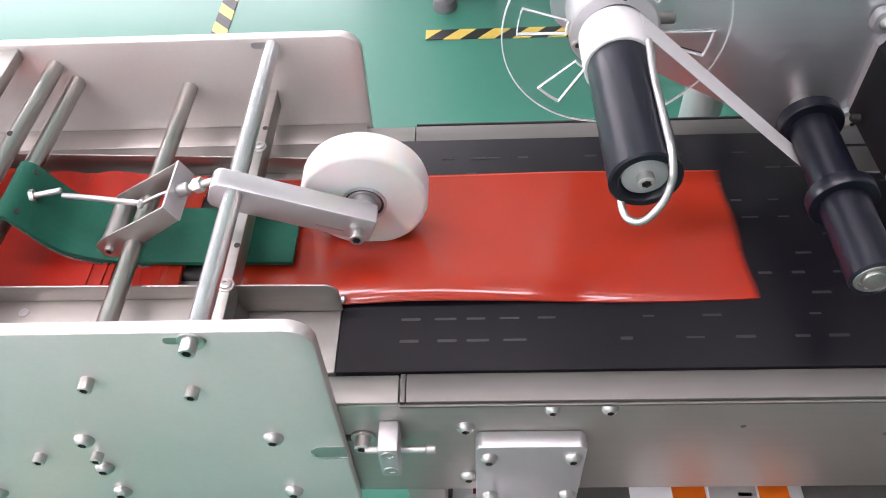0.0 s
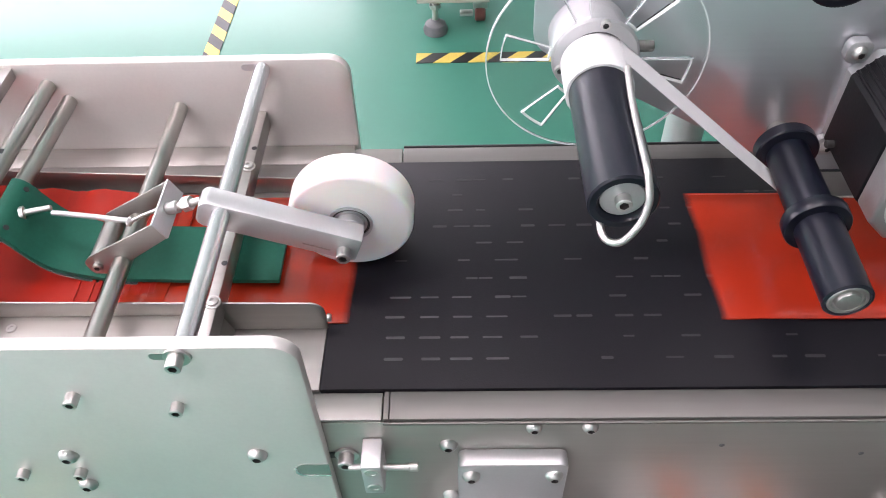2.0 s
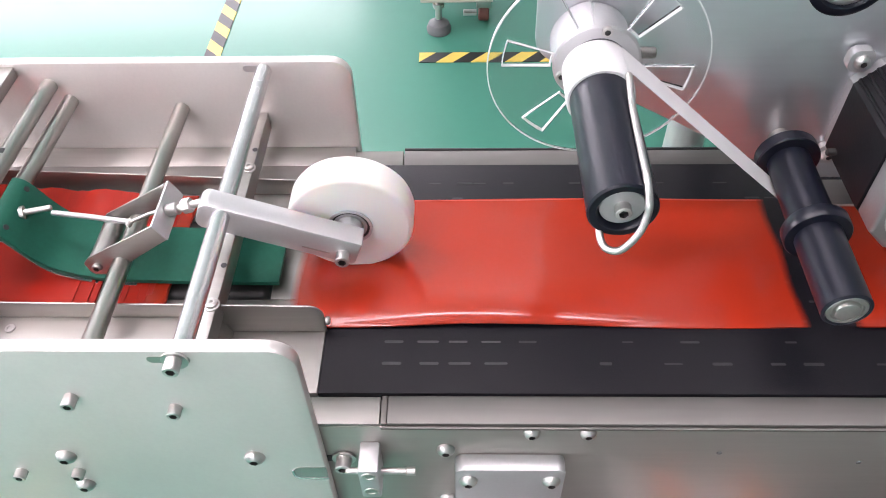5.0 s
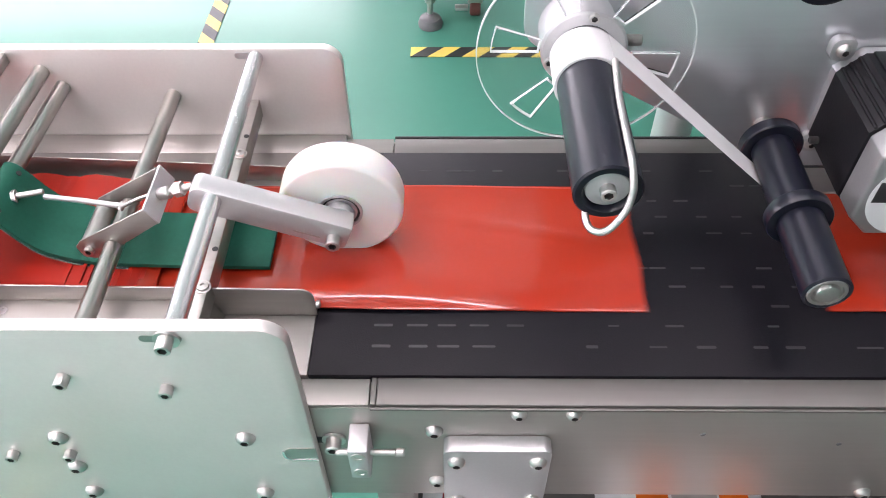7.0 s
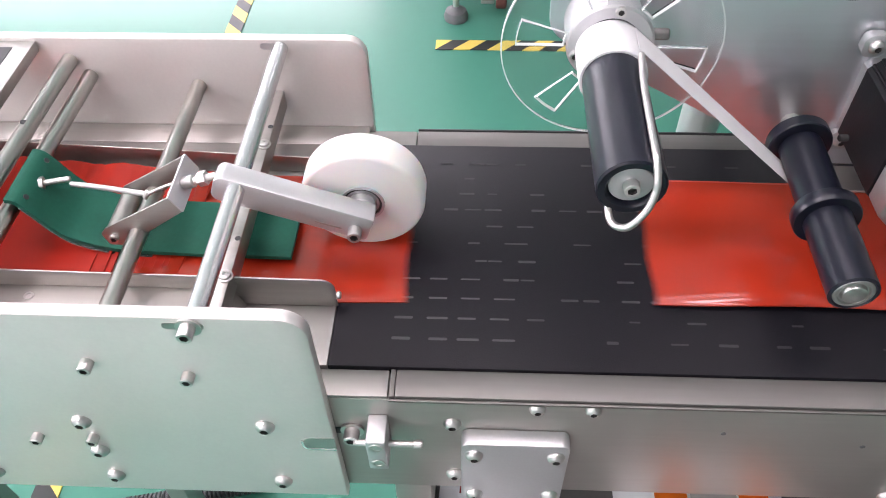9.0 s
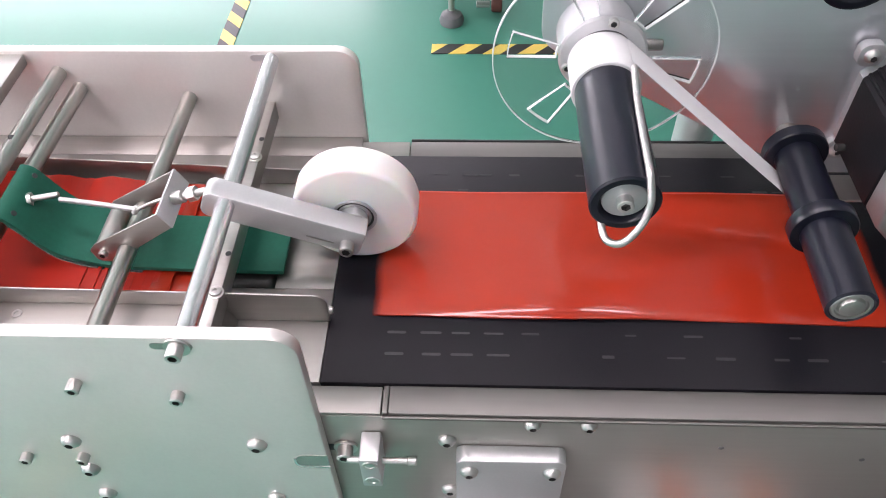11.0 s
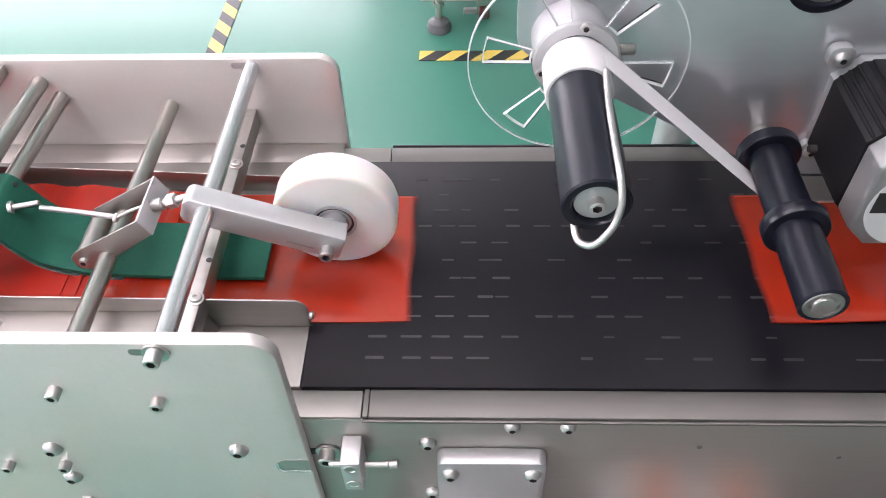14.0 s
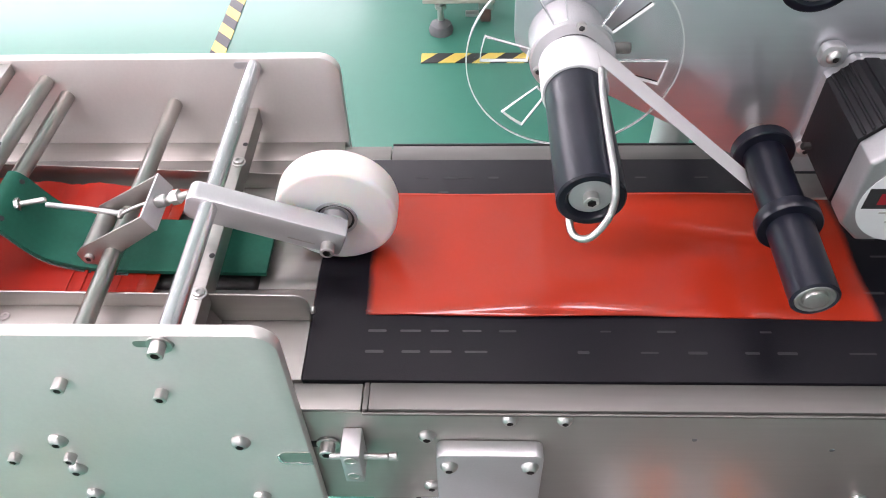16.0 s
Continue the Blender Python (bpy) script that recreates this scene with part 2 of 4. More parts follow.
def button_screw(parent, p, axis=(0, -1, 0), r=0.0062, name="screw"):
    h = r * 0.78
    bm = lathe(p, axis, [(0, 0), (0, r), (h * 0.25, r), (h * 0.6, r * 0.86), (h * 0.9, r * 0.62), (h, r * 0.46), (h, r * 0.38), (h * 0.35, r * 0.36), (h * 0.35, 0)], 24, (6, 7))
    shade_socket(bm, p, axis, h * 0.95, r * 0.45)
    return part(name, bm, [SCREW, SOCKET_SHADE], parent)


def cap_screw(parent, p, axis=(0, -1, 0), r=0.005, h=0.010, name="screw"):
    bm = lathe(p, axis, [(0, 0), (0, r), (h * 0.92, r), (h, r * 0.9), (h, r * 0.52), (h * 0.5, r * 0.5), (h * 0.5, 0)], 24, (4, 5))
    shade_socket(bm, p, axis, h * 0.95, r * 0.6)
    return part(name, bm, [SCREW, SOCKET_SHADE], parent)


# ---- the room ----
thing("floor", box(-6, 8, -4, 9, -0.1, 0.0, 0), FLOOR, "glossy green epoxy factory floor", "floor", kind="structure")
thing("ceiling", box(-6, 8, -4, 9, 3.2, 3.3, 0), CEIL, "plain white factory ceiling", "ceiling", kind="structure")
thing("wall_north", box(-6, 8, 6.5, 6.65, 0, 3.2, 0), WALL, "plain white panel wall", "wall", kind="structure")
thing("wall_south", box(-6, 8, -4.15, -4, 0, 3.2, 0), WALL, "plain white panel wall", "wall", kind="structure")
thing("wall_west", box(-6.15, -6, -4, 9, 0, 3.2, 0), WALL, "plain white panel wall", "wall", kind="structure")
thing("wall_east", box(8, 8.15, -4, 9, 0, 3.2, 0), WALL, "plain white panel wall", "wall", kind="structure")


def ceiling_lamp(x, y, lx=1.2, ly=0.3, power=26):
    g = group_thing("ceiling_light", (x, y, 3.2), "flat white ceiling light panel, switched on", "ceiling light", "ceiling lights")
    part("frame", box(x - lx / 2 - 0.02, x + lx / 2 + 0.02, y - ly / 2 - 0.02, y + ly / 2 + 0.02, 3.16, 3.2, 0.003), PLATE, g)
    part("diffuser", box(x - lx / 2, x + lx / 2, y - ly / 2, y + ly / 2, 3.152, 3.16, 0.001), GLOW, g)
    la = bpy.data.lights.new("panel_light", "AREA")
    la.shape, la.size, la.size_y, la.energy, la.color = "RECTANGLE", lx, ly, power, (0.97, 0.985, 1.0)
    lo = new("panel_light", la)
    lo.matrix_world = pose(x, y, 3.145)


for lx_ in (-3.4, -1.2, 1.0):
    for ly_ in ((-2.4, -0.6, 0.9, 4.6) if lx_ < 0 else (4.6,)):
        ceiling_lamp(lx_, ly_, power=8 if lx_ < 0 else 3)

# overhead lamp added, out of view, for the streak along the bags' near edges
ceiling_lamp(0.10, 0.45, 1.3, 0.30, power=1.5)


def window(name, centre, wide, high, turn, power):
    """A daylight window set before the wall; turn 0 faces south, 90 faces east."""
    g = group_thing(name, centre, "bright factory window with white frame", "window", kind="structure")
    m = pose(*centre, 0, 0, turn)

    def place(bm):
        bm.transform(m)
        return bm
    part("pane", place(box(-wide / 2, wide / 2, -0.012, -0.004, -high / 2, high / 2, 0)), DAYGLOW, g)
    for x in (-wide / 2, -wide / 6, wide / 6, wide / 2):
        part("window_frame", place(box(x - 0.03, x + 0.03, -0.03, 0.0, -high / 2, high / 2, 0.003)), WALL, g)
    for z in (-high / 2, high / 2):
        part("window_frame", place(box(-wide / 2, wide / 2, -0.031, -0.001, z - 0.03, z + 0.03, 0.003)), WALL, g)
    la = bpy.data.lights.new("window_light", "AREA")
    la.shape, la.size, la.size_y, la.energy, la.color = "RECTANGLE", wide, high, power, (0.90, 0.95, 1.0)
    lo = new("window_light", la)
    lo.matrix_world = m @ pose(0, -0.04, 0, -90, 0, 0)


window("window_1", (-3.0, 6.49, 1.85), 4.2, 1.7, 0, 95)
window("window_2", (-5.99, 1.0, 1.85), 4.8, 1.7, 90, 170)


def floor_tape(x0, y0, x1, y1, width=0.05, name="floor_tape"):
    """Yellow and black hazard tape in slanting pieces."""
    g = group_thing(name, (x0, y0, 0.0), "yellow and black striped hazard tape on the floor", "floor tape", "floor tapes")
    d = Vector((x1 - x0, y1 - y0))
    n = d.length
    d.normalize()
    o = Vector((-d.y, d.x))
    step, slant = 0.052, 0.05
    k = -1
    while k * step < n:
        a, c = k * step, (k + 1) * step
        b = bmesh.new()
        low = [(max(0, min(n, a)), -1), (max(0, min(n, c)), -1), (max(0, min(n, c + slant)), 1), (max(0, min(n, a + slant)), 1)]
        vs = []
        for u, s in low:
            q = Vector((x0, y0)) + d * u + o * (s * width / 2)
            vs.append(q)
        if (vs[1] - vs[0]).length > 0.001 or (vs[2] - vs[3]).length > 0.001:
            keep = []
            for q in vs:
                if not keep or (q - keep[-1]).length > 1e-4:
                    keep.append(q)
            if len(keep) > 2 and (keep[0] - keep[-1]).length < 1e-4:
                keep.pop()
            if len(keep) > 2:
                hi = [b.verts.new((q.x, q.y, 0.003)) for q in keep]
                lo = [b.verts.new((q.x, q.y, 0.0005)) for q in keep]
                b.faces.new(hi)
                b.faces.new(lo[::-1])
                for i in range(len(keep)):
                    b.faces.new((hi[i - 1], hi[i], lo[i], lo[i - 1]))
                part("stripe", b, YELLOW if k % 2 else TAPEBLACK, g, smooth=False)
                b = None
        if b is not None:
            b.free()
        k += 1


floor_tape(-0.104, 2.046, 1.6, 2.046)
floor_tape(-0.7607, -0.392, -0.730, 3.6)


def floor_hose():
    """Ribbed hose lying on the floor under the feeder."""
    a, d = Vector((-0.68, 0.560, 0.0165)), Vector((0.34, 0.073, 0.0))
    n = d.length
    prof = [(0.0, 0.0)]
    k = 0
    while k * 0.0075 < n:
        u = k * 0.0075
        prof += [(u, 0.0132), (u + 0.0015, 0.0158), (u + 0.0045, 0.0158), (u + 0.006, 0.0132)]
        k += 1
    prof.append((k * 0.0075, 0.0))
    thing("hose", lathe(a, d, prof, 24), HOSE, "dark grey ribbed plastic hose lying on the floor", "hose")


floor_hose()


# ---- machine behind ----
def far_machine():
    g = group_thing("machine_stand", (-0.05, 2.2, 0), "grey machine stand on levelling feet and castors", "machine")
    part("leg", box(-0.09, 0.0, 2.17, 2.25, 0.13, 0.8, 0.004), BEIGE, g)
    part("crossbar", box(0.0, 1.4, 2.30, 2.38, 0.16, 0.24, 0.004), BEIGE, g)
    part("body", box(-0.09, 1.4, 2.17, 3.0, 0.8, 1.3, 0.01), BEIGE, g)
    part("base_plate", box(-0.10, 0.12, 2.16, 2.50, 0.118, 0.13, 0.002), BEIGE, g)
    part("foot", lathe((-0.047, 2.195, 0), (0, 0, 1), [(0, 0), (0, 0.037), (0.012, 0.039), (0.03, 0.032), (0.038, 0.016), (0.045, 0.012), (0.045, 0)], 28), FOOT, g, "black rubber levelling foot")
    part("stem", rod((-0.047, 2.195, 0.04), (-0.047, 2.195, 0.12), 0.010), SCREW, g)
    part("nut", lathe((-0.047, 2.195, 0.085), (0, 0, 1), [(0, 0), (0, 0.016), (0.012, 0.016), (0.012, 0)], 24, (1, 2)), SCREW, g)
    part("castor_wheel", rod((0.078, 2.26, 0.027), (0.112, 2.26, 0.027), 0.027, 0.004), CASTOR, g, "brown castor wheel")
    part("castor_fork", box(0.072, 0.118, 2.245, 2.275, 0.045, 0.118, 0.003), SCREW, g)
    part("brake_lever", box(0.030, 0.073, 2.235, 2.262, 0.026, 0.037, 0.003), SCREW, g)


far_machine()

ZB, RZ = 0.902, 0.898


# ---- conveyor ----
def conveyor():
    g = group_thing("conveyor", (0.2, 0.435, 0), "stainless steel belt conveyor with a black belt", "conveyor")
    front = part("side_panel", box(-0.62, 1.6, 0.3025, 0.3055, 0.7615, 0.8945, 0.0006), STEEL, g, "brushed stainless front side panel")
    part("side_panel", box(-0.62, 1.6, 0.5735, 0.5765, 0.7615, 0.8945, 0.0006), STEEL, g)
    # top rails: a short piece under the feeder, a long cover beyond the joint
    part("rail", box(-0.62, -0.0305, 0.3027, 0.3235, 0.895, RZ, 0.0006), TABLE, g)
    part("rail", box(-0.62, -0.0275, 0.5545, 0.5763, 0.895, RZ, 0.0006), TABLE, g)
    part("rail_cover", box(-0.0254, 1.6, 0.3025, 0.3238, 0.895, RZ + 0.0012, 0.0008), RAIL, g)
    part("end_flange", box(-0.0295, -0.0257, 0.3025, 0.3238, 0.895, RZ + 0.0012, 0.0006), RAIL, g)
    part("rail_lip", box(-0.0295, 1.6, 0.3002, 0.3023, 0.8945, RZ - 0.0012, 0.0006), RAIL, g)
    part("rail_cover", box(-0.0265, 1.6, 0.5545, 0.5755, 0.895, RZ + 0.0012, 0.0008), RAIL, g)
    part("rail_lip", box(-0.0265, 1.6, 0.5768, 0.5785, 0.876, RZ + 0.0016, 0.0004), PRINT, g, "dark seal strip")
    belt = part("belt", box(-0.0735, 1.58, 0.3240, 0.5540, 0.892, 0.9015, 0.0008), BELT, g, "black perforated conveyor belt")
    part("belt_return", box(-0.07, 1.58, 0.3240, 0.5540, 0.80, 0.804, 0.001), BELT, g)
    for x in (-0.072 + 0.05, 1.53):
        part("drum", rod((x, 0.318, 0.847), (x, 0.556, 0.847), 0.043), ROD, g)
    # slots of the belt, paler in the near rows at its left end
    rnd = random.Random(4)
    rows = [0.348 + 0.0182 * k for k in range(11)]
    pale_mesh, faint = bmesh.new(), bmesh.new()
    for k in range(64):
        for r, y in enumerate(rows):
            bright = (k < 4 and r < 3) or (k < 3 and r == 3)
            if bright or rnd.random() < (0.62 if r < 4 else 0.5):
                xs = -0.0235 + 0.0235 * k + rnd.uniform(-0.002, 0.002) * (1 if bright else 4)
                ln = rnd.uniform(0.012, 0.015) if bright else rnd.uniform(0.007, 0.013)
                w = 0.0021 - 0.00018 * (k + r) if bright else rnd.uniform(0.0012, 0.0022)
                b = pale_mesh if bright else faint
                b.faces.new([b.verts.new((xs + p * ln, y + q * w, 0.90165)) for p, q in ((-.5, -.6), (.5, -.6), (.56, 0), (.5, .6), (-.5, .6), (-.56, 0))])
    for b, m, text in ((pale_mesh, SLOT, "pale slots near the belt's left end"), (faint, FAINT, "faint slots in the belt")):
        tagged(part("belt_slot", b, m, g, text, smooth=False), kind="stuff")
    # front panel fittings
    for x, z in ((0.0700, 0.8945), (0.1070, 0.8945), (0.013, 0.8715), (0.014, 0.7930), (0.344, 0.7766)):
        button_screw(front, (x * 1.012, 0.3025, z - 0.0066), r=0.0055 if z > 0.88 else 0.0064)
    for x, z in ((0.2015, 0.861), (0.301, 0.848)):
        part("plug", lathe((x, 0.3025, z), (0, -1, 0), [(0, 0), (0, 0.0020), (0.0004, 0.0018), (0.0004, 0)], 16), FOOT, front)
    cover = part("bearing_cover", prism(rounded([(0.0196, 0.8585), (0.0958, 0.8585), (0.0958, 0.758), (0.0196, 0.758)], 0.006), 0.2895, 0.3022, 0.0012), ALU, g, "rounded aluminium bearing cover plate")
    for x, z in ((0.0285, 0.8505), (0.0855, 0.8505), (0.0295, 0.7870), (0.0860, 0.7885)):
        button_screw(cover, (x * 1.012, 0.2895, z - 0.0066), r=0.0064)
    # belt tensioner
    block = part("tension_block", box(-0.0452, -0.0316, 0.2800, 0.3022, 0.8360, 0.8750, 0.0012), ALU, g, "aluminium tension block")
    for z in (0.8745, 0.8520):
        part("screw_hole", lathe((-0.0382, 0.2800, z - 0.0066), (0, -1, 0), [(0, 0), (0, 0.0052), (0.0006, 0.0048), (0.0006, 0.003), (0.0001, 0.0028), (0.0001, 0)], 24), SCREW, block)
    part("adjusting_screw", rod((-0.0565, 0.2915, 0.8530), (-0.008, 0.2915, 0.8530), 0.0024), SCREW, block)
    part("screw_head", rod((-0.0145, 0.2915, 0.8530), (-0.0075, 0.2915, 0.8530), 0.0032), SCREW, block)
    part("slot", box(-0.080, -0.0525, 0.3018, 0.3028, 0.8465, 0.8545, 0.0003), PRINT, front, "dark slot")
    part("washer", lathe((-0.0585, 0.3020, 0.8525), (0, -1, 0), [(0, 0.004), (0, 0.0085), (0.0015, 0.0085), (0.0015, 0.004)], 28), SCREW, front)
    cap_screw(front, (-0.0585, 0.3005, 0.8530), r=0.0056, h=0.009)
    # legs
    for x in (-0.45, -0.035, 1.3):
        for y in (0.305, 0.53):
            part("leg", box(x, x + 0.03, y, y + 0.035, 0.0, 0.7615, 0.002), STEEL, g)


conveyor()


# ---- feeder ----
NY, FY, THICK = 0.2932, 0.5795, 0.0090


def feeder():
    g = group_thing("bag_feeder", (-0.3, 0.42, ZB), "stainless bag feeder with two side plates and cross rods", "feeder")

    def side(y0, top, ex, label):
        out = rounded([(-0.62, top), (ex, top), (ex, 0.758), (-0.62, 0.758)], [0.0, 0.017, 0.0015, 0.0])
        return part("side_plate", prism(out, y0, y0 + THICK, 0.0012), PLATE, g, label)
    near = side(NY, 0.9955, -0.0704, "satin aluminium front side plate with screws")
    far = side(FY, 0.9910, -0.0666, "satin aluminium rear side plate")
    for x, z in ((-0.2465, 0.8705), (-0.1165, 0.8705), (-0.2485, 0.8275), (-0.2505, 0.7855), (-0.1185, 0.7840), (-0.3475, 0.7850)):
        button_screw(near, (x, NY, z), r=0.0070)
    for x, z, h in ((-0.2140, 0.9470, 0.0080), (-0.1530, 0.9350, 0.0070), (-0.2875, 0.8465, 0.0065), (-0.2460, 0.8475, 0.0065)):
        cap_screw(near, (x, NY, z), r=0.0043, h=h)
    # slots in which the bright rod is clamped
    for y, xs, z, owner in ((NY, -0.1425, 0.9878, near), (FY, -0.1450, 0.9845, far)):
        hw = 0.0125 if owner is near else 0.0100
        part("slot", prism(rounded([(xs - hw, z - 0.0032), (xs + hw, z - 0.0032), (xs + hw, z + 0.0032), (xs - hw, z + 0.0032)], 0.0031), y - 0.0003, y + 0.0006, 0), SHEET if owner is near else ALU, owner, "milled slot")
    part("washer", lathe((-0.1385, NY - 0.0006, 0.9885), (0, -1, 0), [(0, 0.004), (0, 0.0078), (0.0014, 0.0078), (0.0014, 0.004)], 28), SCREW, near)
    cap_screw(near, (-0.1385, NY - 0.0018, 0.9895), r=0.0048, h=0.0085)
    part("notch", prism(rounded([(-0.0937, 0.8385), (-0.0702, 0.8385), (-0.0702, 0.8550), (-0.0937, 0.8550)], [0.0075, 0, 0, 0.0075]), NY - 0.0004, NY + 0.0004, 0), SHEET, near, "open slot at the plate's edge")
    rim = rounded([(-0.0947, 0.8375), (-0.0702, 0.8375), (-0.0702, 0.8392), (-0.0925, 0.8392), (-0.0931, 0.8505), (-0.0947, 0.8505)], [0.007, 0, 0, 0.0055, 0, 0])
    part("notch_rim", prism(rim, NY - 0.0008, NY + 0.0002, 0), CHROME, near)
    # cross rods
    part("cross_rod", rod((-0.1392, NY + THICK, 0.9825), (-0.1378, FY, 0.9835), 0.0064), CHROME, g, "bright chromed cross rod")
    for x, xn, z in ((-0.2160, -0.2160, 0.9450), (-0.3090, -0.3150, 0.9540), (-0.3210, -0.3250, 0.9700)):
        cross = part("cross_rod", rod((xn, NY + THICK, z), (x, FY, z), 0.0064), ROD, g)
        if z > 0.96:
            part("hole", lathe((-0.3245 + 0.0025, 0.488, z + 0.0058), (0.4, 0, 1), [(0, 0), (0, 0.0026), (0.0008, 0.0026), (0.0008, 0)], 16), PRINT, cross, "drilled hole")
    flat = part("cross_bar", box(-0.392, -0.3445, NY + THICK, FY, 0.978, 0.988, 0.001), SHEET, g, "flat steel cross bar with a long slot")
    part("slot", box(-0.3745, -0.3595, NY + 0.03, FY - 0.010, 0.9874, 0.9884, 0.0004), PRINT, flat, "dark milled slot")
    bar = part("cross_bar", box(-0.1545, -0.1425, NY + THICK, FY, 0.922, 0.940, 0.001), SHEET, g, "square bar below the bright rod")
    for y in (0.3695, 0.5075):
        part("screw", lathe((-0.1462, y, 0.940), (0.1, 0, 1), [(0, 0), (0, 0.0058), (0.0008, 0.0058), (0.0010, 0.0044), (0.0026, 0.0040), (0.0030, 0.003), (0.003, 0.0016), (0.0018, 0.0014), (0.0018, 0)], 24), SCREW, bar)
    for y in (0.335, 0.405, 0.530):
        part("hole", lathe((-0.1450, y, 0.940), (0, 0, 1), [(0, 0), (0, 0.0022), (0.0003, 0.0022), (0.0003, 0)], 14), PRINT, bar)
    # table with an opening over the feed belt
    part("table", box(-0.62, -0.0738, 0.3240, 0.4045, 0.894, ZB - 0.0005, 0.0006), TABLE, g)
    part("table", box(-0.62, -0.0738, 0.490, 0.5535, 0.894, ZB - 0.0005, 0.0006), TABLE, g)
    part("table", box(-0.119, -0.0738, 0.4047, 0.4898, 0.894, ZB - 0.0005, 0.0006), TABLE, g)
    part("table_edge", box(-0.62, -0.07, 0.5540, FY - 0.0005, 0.8995, 0.9010, 0.0003), SHEET, g)
    part("feed_belt", box(-0.62, -0.121, 0.4065, 0.488, 0.888, ZB + 0.0006, 0.006, 4), RUBBER, g, "black rubber feed belt")
    # guides: folded sheet, standing on the table
    def guide(y, t, x1, zl, zr, foot):
        out = rounded([(-0.62, ZB), (x1, ZB), (x1, zr), (-0.62, zl)], [0, 0.0, 0.010, 0])
        gd = part("guide", prism(out, y, y + t, 0.0005), SHEET, g, "bent sheet guide beside the bags")
        a, b = sorted((y + (t if foot > 0 else 0), y + (t if foot > 0 else 0) + foot))
        part("flange", box(-0.62, -0.155, a, b, zr - 0.013, zr - 0.0115, 0.0004), STEEL, gd)
        part("web", box(-0.62, -0.155, b - 0.0015 if foot > 0 else a, b if foot > 0 else a + 0.0015, ZB, zr - 0.012, 0.0004), STEEL, gd)
        return gd
    gn = guide(0.3745, 0.0015, -0.0725, 0.9420, 0.9310, -0.030)
    guide(0.5170, 0.0015, -0.088, 0.9445, 0.9165, 0.002)
    part("guide_post", prism([(-0.155, ZB), (-0.140, ZB), (-0.150, 0.931), (-0.155, 0.931)], 0.350, 0.3743, 0.0004), STEEL, gn)
    part("adjusting_screw", lathe((-0.2920, 0.3640, 0.9194), (0, 0, 1), [(0, 0), (0, 0.0036), (0.0012, 0.0034), (0.0012, 0.0020), (0.0004, 0.0018), (0.0004, 0)], 20), SCREW, gn)
    part("guide_pin", rod((-0.0725, 0.3755, 0.914), (-0.0690, 0.3755, 0.914), 0.003), SCREW, gn)


feeder()


# ---- press roller ----
def press_roller():
    g = group_thing("press_roller", (-0.059, 0.4375, 0.948), "white nylon press roller on an aluminium arm", "press roller")
    a, b = Vector((-0.1550, 0.9845)), Vector((-0.0492, 0.9430))
    d = (b - a).normalized()
    o = Vector((-d.y, d.x)) * 0.0114
    out = rounded([tuple(a + o), tuple(b + o), tuple(b - o), tuple(a - o)], [0.0065, 0.0015, 0.003, 0.0065])
    arm = part("arm", prism(out, 0.4115, 0.4285, 0.0014), ALU, g, "satin aluminium clamp arm")
    cap_screw(arm, (-0.0600, 0.4115, 0.9440), r=0.0052, h=0.008)
    u = d
    part("clamp_slit", prism([tuple(Vector((-0.088, 0.9530)) + u * k + Vector((0, s))) for k, s in ((0, -.0004), (0.02, -.0004), (0.02, .0004), (0, .0004))], 0.4111, 0.4121, 0), SHEET, arm)
    part("axle", rod((-0.0572, 0.4285, 0.948), (-0.0572, 0.4365, 0.948), 0.0100), ALU, g)
    # tyre with a bore for the bearing
    R, y0, w = 0.0460, 0.4355, 0.0262
    prof = [(0.0, 0.0162), (0.0, R - 0.004), (0.0006, R - 0.002), (0.002, R - 0.0006), (0.004, R), (w - 0.004, R), (w - 0.001, R - 0.001), (w, R - 0.004), (w, 0.006), (0.004, 0.006), (0.004, 0.0162), (0.0, 0.0162)]
    bm = lathe((0, 0, 0), (0, 1, 0), prof, 72)
    wheel = finish("wheel", bm, NYLON)
    wheel.parent = g
    wheel.location = Vector((-0.0568, y0, 0.948)) - g.location
    tagged(wheel, "white nylon wheel")
    ring = finish("bearing", lathe((0, -0.0012, 0), (0, 1, 0), [(0.0045, 0.0098), (0.0014, 0.0104), (0.0010, 0.0124), (0.0030, 0.0126), (0.0030, 0.0142), (0.0002, 0.0144), (0.0, 0.0164), (0.004, 0.0164)], 40), ALU)
    ring.parent = wheel
    seal = finish("seal", lathe((0, -0.0012, 0), (0, 1, 0), [(0.0022, 0.0124), (0.0012, 0.0126), (0.0012, 0.0143), (0.0022, 0.0145)], 40), RUBBER)
    seal.parent = wheel
    tagged(seal, "dark bearing seal")
    return wheel


wheel = press_roller()


